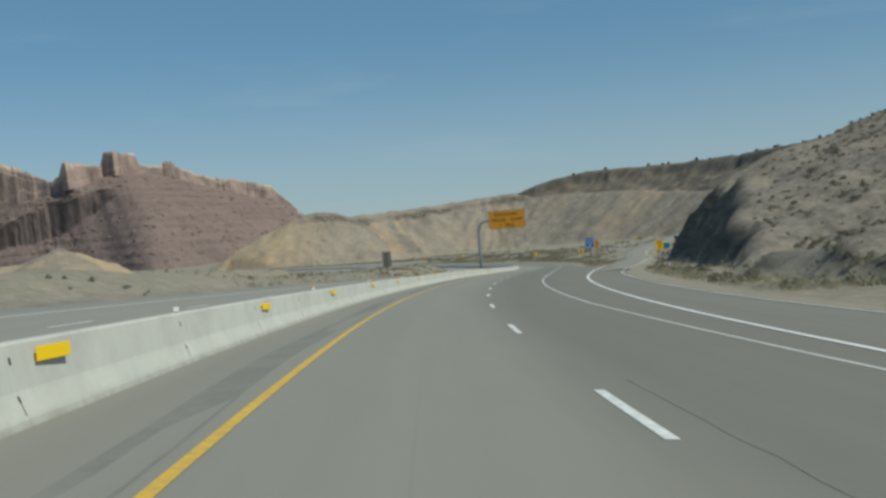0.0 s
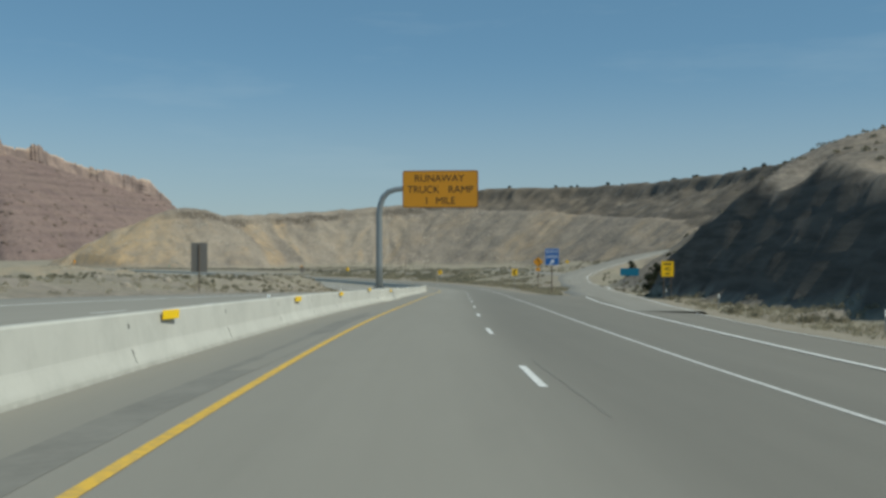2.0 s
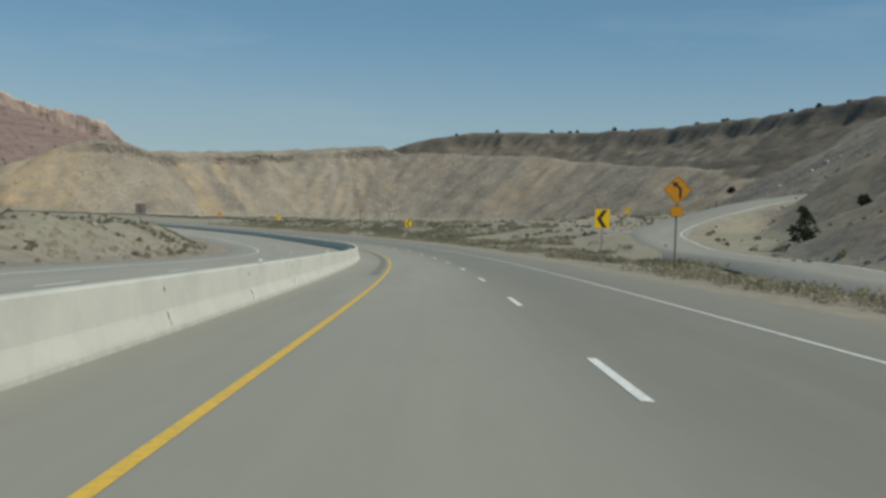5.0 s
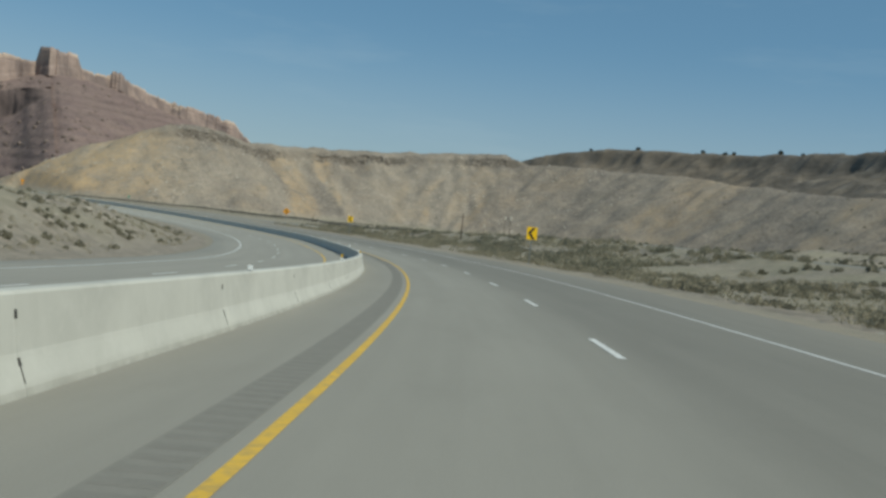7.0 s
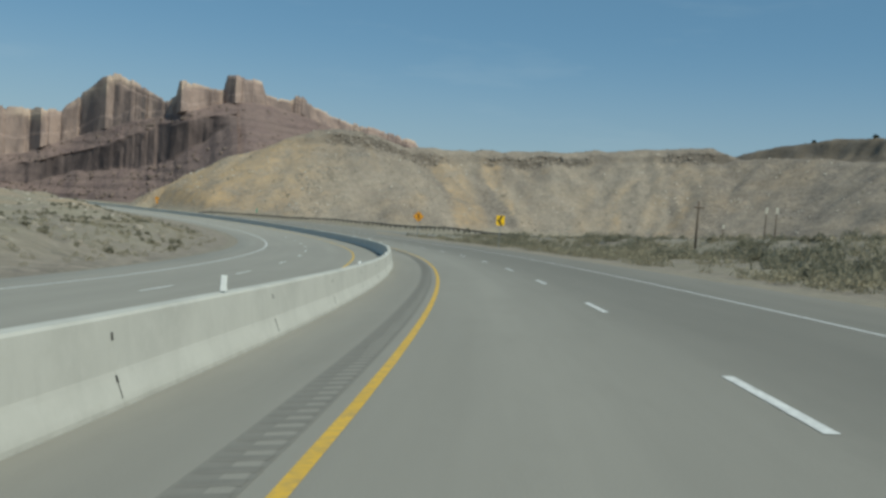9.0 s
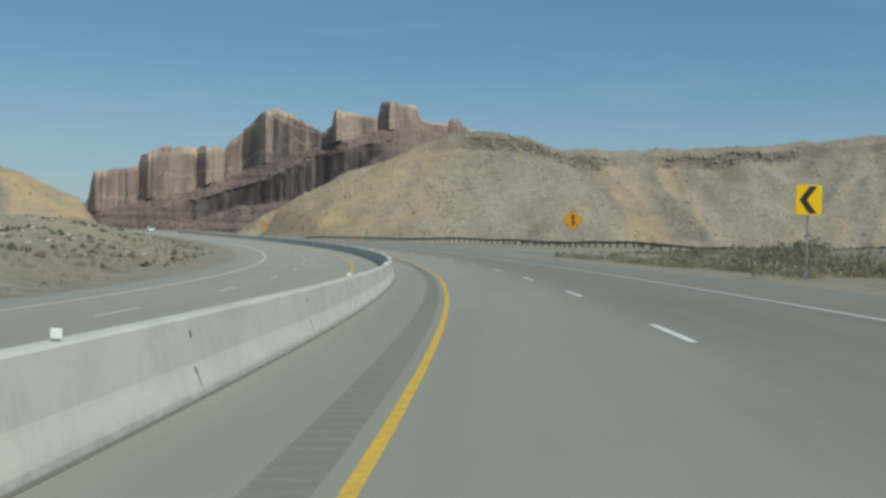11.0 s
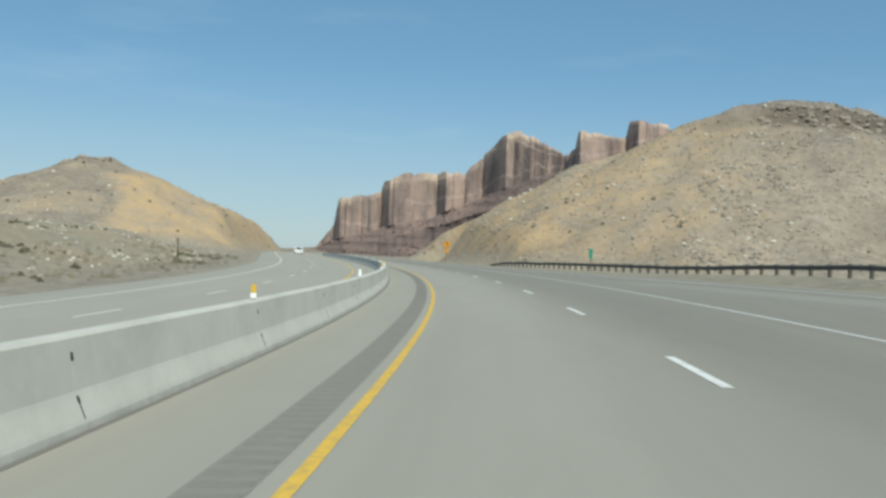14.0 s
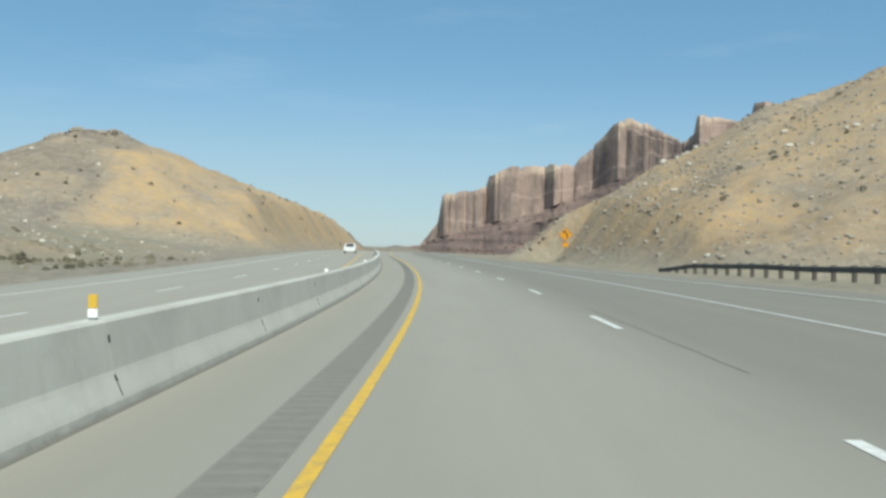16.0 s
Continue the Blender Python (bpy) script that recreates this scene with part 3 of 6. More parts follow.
def ramp_off(s):
    """Middle of the exit ramp, metres right of the yellow line."""
    return np.interp(s, [-60, 0, 20, 85, 111, 126, 145, 173, 195, 230], [12.3, 12.9, 12.4, 12.7, 14.6, 16.4, 18.8, 21.5, 24.0, 31.6])


def bed(points):
    """Ramp line at the height of the road beside it."""
    out = []
    for x, y in points:
        s, off, lat = (float(v[0]) for v in road_coords(np.array([x]), np.array([y])))
        out.append((x, y, float(np.interp(s, SS, CZ) - np.interp(s, SS, CB) * min(lat, 13.0)) - 0.25))
    return out


EXIT_LINE = [(54, 236, -9.9), (57, 250, -9.6), (61, 263, -9.2), (66, 272, -8.6), (72, 278, -7.5), (79, 283, -6.2), (88, 290, -4.8), (104, 300, -3.0), (120, 308, -1.5)]
TRACK_LINE = [(60.5, 262, -9.3), (59.5, 285, -9.5), (57.5, 305, -9.7), (55, 325, -9.9), (49, 347, -10.4)] + bed([(at(s, o).x, at(s, o).y) for s, o in ((372, 34), (400, 28), (422, 23.5))])
TRACK_LINE[5:] = [(x, y, z + k) for (x, y, z), k in zip(TRACK_LINE[5:], (2.4, 1.5, 0.7))]
RAMP_BEDS = [(EXIT_LINE, 3.6), (TRACK_LINE, 3.4)]


def ground_height(x, y):
    s, off, lat = road_coords(x, y)
    z0, b = np.interp(s, SS, CZ), np.interp(s, SS, CB)
    ll = np.clip(lat, -17, 13)
    base = z0 - b * ll
    wide = np.interp(s, [440, 462, 500, 545, 590, 640], [12.2, 18.8, 17.5, 15.5, 13.9, 12.2])
    right, left = np.maximum(off - wide, 0), np.maximum(-15.2 - off, 0)
    # verge falls a little, then lies uneven
    base = base - 0.3 + 0.3 * np.minimum(np.minimum(right, 1), 1) - 0.06 * np.minimum(right, 10)
    base += np.where(left > 0, np.minimum(left, 1.0) * 0.3 - 0.05 * np.minimum(left, 4), 0)
    away = np.clip((np.maximum(right, left) - 3) / 15, 0, 1)
    base += away * (0.35 * wobble(x, y, 24, 1) + 0.18 * wobble(x, y, 8, 2))
    # scrub flat right of the curve, a touch lower than the road
    base += np.where((off > 30) & (s > 250), -0.7 * np.clip((off - 30) / 40, 0, 1), 0)
    # the verge climbs to the guardrail
    base += np.interp(s, [452, 461, 471, 487, 505, 514, 527, 557, 574, 600], [0, 0.2, 0.6, 0.82, 0.78, 0.65, 0.4, 0.3, 0.15, 0]) * np.clip((off - wide - 0.5) / 3, 0, 1)
    # the ground climbs away from the road outside the curve
    start = np.interp(s, [400, 450], [14.5, 22.0])
    climb = np.interp(s, [205, 235, 262, 345, 385, 412, 440, 470, 505], [0, 0.6, 2.3, 3.2, 2.4, 1.7, 1.3, 0.9, 0]) * np.clip((off - start) / (36 - start), 0, 1)
    climb += np.interp(s, [232, 265, 320, 420], [0, 1, 1, 0]) * np.interp(off, [44, 58, 100], [0, 0.8, 5.0])
    base += climb * (1 + 0.12 * wobble(x, y, 13, 55))
    # inner mound on the far side of the other carriageway
    mound = np.interp(s, [-60, 20, 48, 62, 80, 110, 150, 220, 265, 300, 335, 350, 420, 470, 520, 600, 650, 700], [0.6, 0.9, 2.2, 2.0, 1.0, 0.9, 1.6, 2.6, 3.3, 3.2, 2.4, 1.5, 1.4, 2.8, 3.8, 3.8, 2.0, 0.8])
    side = np.clip((left - 2.5) / np.interp(s, [400, 470], [9.0, 26.0]), 0, 1)
    base += np.where(off < 0, (0.5 - 0.5 * np.cos(np.pi * side)) * mound * (1 + 0.25 * wobble(x, y, 11, 4)), 0)
    # far off the plain sinks
    far = np.hypot(x - 0, y - 400)
    base -= np.clip((far - 420) / 600, 0, 1) * 6
    hills = np.maximum.reduce([
        crest(RIGHT_HILL, 0.56, x, y, 0.0, 2.0, 1.2, 1, 1.3), crest(TAN_RIDGE, 0.6, x, y, 0.0, 2.0, 1.0, 2, 1.4),
        crest(DARK_MESA, 0.5, x, y, 9.0, 1.5, 3.0, 3, 1.4), crest(LEFT_HILL, 0.42, x, y, 1.2, 1.2, 0.9, 4),
        spur(x, y, s, off, base)[0], crest(BACK_SLOPE, 0.6, x, y, 0.0, 2.0, 1.5, 8),
        crest(BUSH_TAIL, 0.73, x, y, 0.0, 2.0, 1.5, 9, 1.0), crest(BUSH_END, 0.61, x, y, 0.0, 2.0, 1.5, 9, 1.0)])
    # gullies and slumps on the slopes
    hills += 0.28 * wobble(x, y, 13, 6) + 0.2 * wobble(x, y, 5.5, 7)
    core = (x > -320) & (x < 280) & (y > -50) & (y < 870)
    hills += np.where(core, 1.5 * (fbm(x / 11, y / 11, 4, 91) - 0.5) - 1.1 * np.abs(2 * fbm(x / 19, y / 19, 3, 92) - 1) + 0.25, 0)
    hills -= ledge_step(x, y)
    keep = np.clip(np.minimum(off - 14, 60) / 8, 0, 1) * (off > 0) + np.clip((-18.5 - off) / 8, 0, 1) * (off < 0)
    keep = np.where((off > 0) & (s > 395) & (s < 640), np.clip((off - np.interp(s, [395, 430, 470, 512, 555, 592], [50, 42, 28.5, 24, 21.5, 21])) / 6, 0, 1), keep)
    rp = np.where((s > -60) & (s < 232), np.clip((off - ramp_off(s) - 4.6) / 2.0, 0, 1), 1)
    keep = np.minimum(keep, np.where(off > 0, rp, 1))
    rise = np.maximum(hills - base, 0) * keep
    z = base + rise
    # flat shelf under the ramps
    for line, half in RAMP_BEDS:
        d, h = np.full(len(x), 1e9), np.zeros(len(x))
        near = (np.abs(x - 60) < 140) & (y > 200) & (y < 520)
        for (ax, ay, az), (bx, by, bz) in zip(line[:-1], line[1:]):
            ux, uy = bx - ax, by - ay
            u = np.clip(((x - ax) * ux + (y - ay) * uy) / (ux * ux + uy * uy), 0, 1)
            q = np.where(near, np.hypot(x - ax - u * ux, y - ay - u * uy), 1e9)
            h, d = np.where(q < d, az + u * (bz - az), h), np.minimum(q, d)
        w = np.clip((half + 5.5 - d) / 4.5, 0, 1)
        z = z * (1 - w) + (h - 0.1) * w
    return z, s, off, rise, hills


def edges(lo, hi, step, far_lo, far_hi):
    core = list(np.arange(lo, hi + 0.1, step))
    out, d, p = [], step, lo
    while p > far_lo:
        d *= 1.22
        p -= d
        out.append(max(p, far_lo))
    out, up, d, p = out[::-1], [], step, hi
    while p < far_hi:
        d *= 1.22
        p += d
        up.append(min(p, far_hi))
    return np.array(out + core + up)


def crest_place(points, x, y):
    """Metres along a crest line, metres out from it, and which side (positive: the right of its run)."""
    best, along, side, run = np.full(len(x), 1e9), np.zeros(len(x)), np.zeros(len(x)), 0.0
    for (ax, ay, az), (bx, by, bz) in zip(points[:-1], points[1:]):
        ux, uy = bx - ax, by - ay
        u = np.clip(((x - ax) * ux + (y - ay) * uy) / (ux * ux + uy * uy), 0, 1)
        d = np.hypot(x - ax - u * ux, y - ay - u * uy)
        q = d < best
        along, side = np.where(q, run + u * math.hypot(ux, uy), along), np.where(q, (x - ax) * uy - (y - ay) * ux, side)
        best = np.where(q, d, best)
        run += math.hypot(ux, uy)
    return along, best, side


def yellow_face(x, y):
    """1 on the clay face of the left hill, below its grey top."""
    dx, dy = x + 249, y - 580
    edge = 0.48 * dx + 0.875 * dy + 4 * wobble(x, y, 20, 61)
    return np.clip(edge / 6, 0, 1) * np.clip((np.hypot(dx, dy) - 9) / 6, 0, 1) * (x > -330) * (x < -165) * (y > 540) + 0.4 * (edge < 0) * (x < -215) * (wobble(x, y, 22, 62) > 0.35)


def ledge_step(x, y):
    """Metres by which the slope breaks down under the ledge of hard rock, easing out further below."""
    along, out, side = crest_place(RIGHT_HILL, x, y)
    r = out + 1.6 * wobble(along, 0 * x, 23, 9) + 0.9 * wobble(along, out, 6, 10)
    return 2.6 * np.clip((r - 8.2) / 1.5, 0, 1) * np.exp(-np.maximum(r - 10, 0) / 16) * (along > 60) * (side > 0) * (out < 60) * np.clip(0.8 + wobble(along, 0 * x, 60, 12), 0, 1)


def ledge_band(x, y):
    """1 on the broken rock ledge a few metres under the hill's crest, on the road's side."""
    along, out, side = crest_place(RIGHT_HILL, x, y)
    r = out + 1.6 * wobble(along, 0 * x, 23, 9) + 0.9 * wobble(along, out, 6, 10)
    return np.clip(1.6 - np.abs(r - 9.2) / 1.9, 0, 1) * (along > 60) * (side > 0) * np.clip(0.8 + wobble(along, 0 * x, 60, 12), 0, 1)


def build_ground():
    def dense(lo, hi, coarse, spans, far_lo, far_hi):
        """Grid lines: finer within the spans that the camera passes nearest."""
        ends = edges(lo, hi, coarse, far_lo, far_hi)
        core, p = [lo], lo
        while p < hi:
            p += next((step for a, b, step in spans if a <= p < b), coarse)
            core.append(min(p, hi))
        return np.r_[ends[ends < lo], core, ends[ends > hi]]
    gx = dense(-300, 270, 2.2, ((-160, 66, 1.3),), -4200, 4200)
    gy = dense(-40, 860, 2.2, ((60, 200, 1.3), (540, 700, 1.3)), -2500, 4700)
    X, Y = np.meshgrid(gx, gy)
    z, s, off, rise, hills = ground_height(X.ravel(), Y.ravel())
    x, y = X.ravel(), Y.ravel()
    nx, ny = len(gx), len(gy)
    i = (np.arange(ny - 1)[:, None] * nx + np.arange(nx - 1)[None]).ravel()
    faces = np.stack([i, i + 1, i + nx + 1, i + nx], 1)
    me = bpy.data.meshes.new("ground")
    me.vertices.add(len(x))
    me.vertices.foreach_set("co", np.stack([x, y, z], 1).ravel())
    me.loops.add(faces.size)
    me.loops.foreach_set("vertex_index", faces.ravel())
    me.polygons.add(len(faces))
    me.polygons.foreach_set("loop_start", np.arange(0, faces.size, 4))
    me.polygons.foreach_set("use_smooth", np.ones(len(faces), bool))
    me.update()
    me.validate()
    me.materials.append(SOIL)
    # soil: ochre clay on the hills by the curve, dark ledges on the mesa, scrub on the flats
    def near(cx, cy, r):
        return np.clip(1.6 - np.hypot(x - cx, y - cy) / r, 0, 1)
    on = np.clip(rise / 3, 0, 1)
    along, out, side = crest_place(RIGHT_HILL, x, y)
    streak = np.clip(6 * (fbm((along + 0.35 * out) / 10, out / 60, 4, 31) - 0.55), 0, 1) * np.clip((out - 6) / 6, 0, 1) * np.clip((330 - along) / 40, 0, 1)
    pale = np.clip(5 * (fbm((along + 0.2 * out) / 8, out / 50, 4, 37) - 0.55), 0, 1) * np.clip((out - 6) / 6, 0, 1)
    flank = near(-128, 588, 40)
    ochre = on * np.maximum.reduce([0.85 * flank, 0.12 * near(-75, 605, 45), 0.65 * streak * near(-70, 625, 140), 1.3 * yellow_face(x, y), 0.1 + 0.25 * pale])
    ochre = np.maximum(ochre, 0.55 * (s > 380) * (s < 640) * np.clip((-19 - off) / 6, 0, 1) * (off > -90) * np.clip(4 * fbm(x / 14, y / 14, 4, 88) - 1.4, 0, 1))
    mesa = crest(DARK_MESA, 0.5, x, y, 9.0, 1.5, 3.0, 3, 1.4)
    ledge = np.clip(1 - np.abs(hills - mesa - 0) / 1.0, 0, 1) * (mesa > 12)
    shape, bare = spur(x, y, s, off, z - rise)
    # dark cut rock, with the shade of its west-facing flank painted in
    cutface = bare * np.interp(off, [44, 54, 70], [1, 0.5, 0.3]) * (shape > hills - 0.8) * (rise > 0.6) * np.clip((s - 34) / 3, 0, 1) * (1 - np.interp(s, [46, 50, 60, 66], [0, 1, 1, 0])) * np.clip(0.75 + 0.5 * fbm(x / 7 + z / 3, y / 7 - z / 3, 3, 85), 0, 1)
    lip = ledge_band(x, y) * (rise > 5) * 0.85 * np.clip(0.3 + 1.3 * fbm(x / 6, y / 6, 3, 86), 0, 1)
    flank_rock = 0.8 * (np.abs(hills - mesa) < 1.5) * (mesa > 6) * (x > 180) * np.clip((548 + 8 * wobble(x, y, 14, 87) - y) / 6, 0, 1) * (y > 440)
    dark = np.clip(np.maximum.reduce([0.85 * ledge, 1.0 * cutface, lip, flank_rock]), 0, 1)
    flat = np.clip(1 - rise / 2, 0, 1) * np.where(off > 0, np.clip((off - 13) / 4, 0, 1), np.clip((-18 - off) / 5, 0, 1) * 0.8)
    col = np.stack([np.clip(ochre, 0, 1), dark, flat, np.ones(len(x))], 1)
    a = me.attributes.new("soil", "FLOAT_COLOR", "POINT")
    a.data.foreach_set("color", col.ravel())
    # grey scree: runs down the hill right of the curve, and all over the left hill's near side
    run = np.clip(5 * (fbm((along + 0.3 * out) / 14, out / 60, 5, 71) - 0.42), 0, 1) * np.clip(out / 8, 0, 1)
    ta, to, _ = crest_place(TAN_RIDGE, x, y)
    run = np.maximum(run * (x < 60), (x >= 40) * 0.55 + 0.45 * (x >= 40) * np.clip(4 * fbm((ta - 0.4 * to) / 9, to / 70, 4, 73) - 1.6, 0, 1))
    run = np.where((x < -190) & (y > 480), 0.75 * (1 - np.clip(yellow_face(x, y) * 1.4, 0, 1)), run * (x > -190))
    top_grey = np.clip(1.4 - np.hypot(x + 85, y - 632) / 26, 0, 1)
    spurs = 0.85 * ((s < 230) & (off > 24))
    grey = np.clip(np.maximum.reduce([run, top_grey, spurs]) * on, 0, 1)
    a = me.attributes.new("scree", "FLOAT_COLOR", "POINT")
    a.data.foreach_set("color", np.stack([grey, grey, grey, np.ones(len(x))], 1).ravel())
    tagged(new("ground", me), "tan desert soil with gravel slopes and ochre clay", "ground", kind="structure")


build_ground()


# ---- pavements, shoulders and paint ----
def paved(s):
    """Right edge of the asphalt, wider where the merging lane runs in."""
    return float(np.interp(s, [-95, 0, 20, 85, 104, 112, 126, 145, 150, 158, 440, 462, 500, 545, 590, 640], [15.7, 16.3, 15.8, 16.1, 17.2, 18.1, 19.8, 21.4, 21.0, 10.9, 10.9, 17.5, 16.2, 14.2, 12.6, 10.9]))


S0, S1 = -95.0, 735.0
tagged(ribbon("road", ((S0, S1), lambda s: [(-2.35, 0), (-0.8, 0), (-0.3, 0), (1.8, 0), (3.7, 0), (5.6, 0), (7.7, 0), (paved(s), -0.02), (paved(s) + 0.4, -0.25)]), ASPHALT),
       "worn grey asphalt carriageway with two lanes", "road", kind="structure")
tagged(ribbon("road_opposite", ((S0, S1), lambda s: [(-15.3, -0.25), (-14.9, -0.02), (-11.9, 0), (-8.2, 0), (-4.6, 0), (-2.35, 0)]), ASPHALT_B),
       "dark grey asphalt carriageway beyond the median barrier", "road", kind="structure")
tagged(ribbon("gravel_shoulder", ((S0, S1), lambda s: [(paved(s) - 0.1, -0.035), (paved(s) + 1.3, -0.09), (paved(s) + 3.3, -0.16), (paved(s) + 6.5, -0.75)]), GRAVEL), "pale gravel shoulder along the asphalt", "shoulder", kind="structure")
tagged(ribbon("gravel_shoulder_opposite", ((S0, S1), lambda s: [(-19.2, -0.8), (-17.0, -0.22), (-15.9, -0.1), (-14.8, -0.035)]), GRAVEL), "pale gravel shoulder of the far carriageway", "shoulder", kind="structure")


def stripe(name, mat, s0, s1, off_of, width, h, label, step=3.0):
    ss = np.arange(s0, s1 + 0.01, step)
    verts, faces = [], []
    for s in ss:
        o = off_of(s)
        verts += [at(s, o - width / 2, h), at(s, o + width / 2, h)]
    faces = [(2 * i, 2 * i + 1, 2 * i + 3, 2 * i + 2) for i in range(len(ss) - 1)]
    return tagged(mesh_object(name, verts, faces, mat), label, "road marking", kind="structure")


stripe("yellow_edge_line", YELLOW_LINE, S0, S1, lambda s: 0.0, 0.115, 0.006, "yellow painted edge line beside the median")
stripe("white_edge_line", WORN_LINE, S0, S1, lambda s: float(np.interp(s, [-10, 0, 8, 16, 30, 45, 60, 75, 100], [8.05, 7.9, 7.75, 7.52, 7.42, 7.3, 7.35, 7.5, 7.59])), 0.12, 0.006, "white painted edge line of the slow lane")
stripe("merge_edge_line", WHITE_LINE, 462, 636, lambda s: float(np.interp(s, [462, 500, 541, 580, 640], [15.7, 14.0, 12.0, 10.4, 7.8])), 0.13, 0.008, "white painted edge line of the merging lane")
stripe("yellow_edge_line_opposite", YELLOW_LINE, S0, S1, lambda s: -4.5, 0.13, 0.006, "yellow painted edge line beyond the barrier")
stripe("white_edge_line_opposite", WHITE_LINE, S0, S1, lambda s: -11.9, 0.14, 0.006, "white painted edge line of the far carriageway")


# the shadowed gap under the barrier's foot, painted as a dark strip
stripe("barrier_foot_shade", FOOT_SHADE, 352, 640, lambda s: -1.985, 0.07, 0.004, "dark strip painted for the shadowed gap along the barrier's foot")


stripe("ramp_edge_line", WHITE_LINE, -85, 107, lambda s: float(ramp_off(np.array(s))) + 2.9, 0.14, 0.01, "white painted edge line of the exit lane")


def gore_off(s):
    return np.interp(s, [-80, -5, 28, 69, 103, 126, 145, 152], [8.0, 9.4, 10.5, 11.5, 12.9, 14.4, 16.0, 16.8])


stripe("white_ramp_line", FRESH_LINE, -80, 146, gore_off, 0.20, 0.012, "white painted line between the gore and the exit ramp")


def dashes(off, start, name, label, group, width=0.13):
    """Broken lane line: 3.05 m bars every 12.19 m along that line."""
    ss = np.arange(S0, S1, 1.0)
    pts = np.array([at(s, off) for s in ss])
    arc = np.r_[0, np.cumsum(np.linalg.norm(np.diff(pts, axis=0), axis=1))]
    a0 = float(np.interp(start, ss, arc)) % 12.19
    for k in range(int(arc[-1] // 12.19)):
        sa = np.interp([a0 + 12.19 * k + 0.61 * j for j in range(6)], arc, ss)
        verts = []
        for s in sa:
            verts += [at(s, off - width / 2, 0.006), at(s, off + width / 2, 0.006)]
        tagged(mesh_object(name, verts, [(2 * i, 2 * i + 1, 2 * i + 3, 2 * i + 2) for i in range(5)], WHITE_LINE), label, "road marking", group, "structure")


def seam(s0, s1, off, seed):
    """A sealed crack that wanders along the lane."""
    ss = np.arange(s0, s1, 0.8)
    w = 0.05 * wobble(ss, 0 * ss, 9.0, seed) + 0.02 * wobble(ss, 0 * ss, 1.6, seed + 1)
    verts, n = [], len(ss)
    for k, s in enumerate(ss):
        t = 0.012 * (0.4 + abs(math.sin(k * 1.7 + seed)))
        verts += [at(s, off + w[k] - t, 0.004), at(s, off + w[k] + t, 0.004)]
    tagged(mesh_object("sealed_crack", verts, [(2 * k, 2 * k + 1, 2 * k + 3, 2 * k + 2) for k in range(n - 1)], SEALANT), "dark sealed crack wandering along the asphalt", "crack", kind="structure")


for k, (s0, s1, off) in enumerate(((-15, -8, 4.2), (19.5, 26, 4.0), (58, 66, 4.0), (188, 199, 4.1), (262, 268, 4.3), (408, 416, 4.25), (528, 540, 4.0), (283, 300, -1.45))):
    seam(s0, s1, off, 3 * k)
dashes(3.66, -12.71, "lane_dash", "short white painted lane dash on grey asphalt", "broken lane line")
dashes(-8.2, 272.4, "lane_dash", "short white painted lane dash on the far carriageway", "broken lane line of the far side", 0.12)


def build_rumble():
    """Milled grooves left of the yellow line."""
    verts, faces = [], []
    for s in np.arange(186, 640, 0.305):
        n = len(verts)
        for ds, h in ((0, 0.004), (0.04, 0.007), (0.13, 0.007), (0.17, 0.004)):
            verts += [at(s + ds, -0.62, h), at(s + ds, -0.24, h)]
        faces += [(n + 2 * i, n + 2 * i + 1, n + 2 * i + 3, n + 2 * i + 2) for i in range(3)]
    stripe("rumble_dust", RUMBLE_DUST_OLD, -90, 84, lambda s: -0.55 + 0.1 * math.sin(s * 0.31), 0.55, 0.003, "dark worn band beside the yellow line")
    stripe("rumble_dust", RUMBLE_DUST, 186, 640, lambda s: -0.43, 0.44, 0.003, "darker worn band under the rumble strip")
    tagged(mesh_object("rumble_strip", verts, faces, GROOVE), "dark milled rumble strip grooves beside the yellow line", "rumble strip", kind="stuff")


build_rumble()


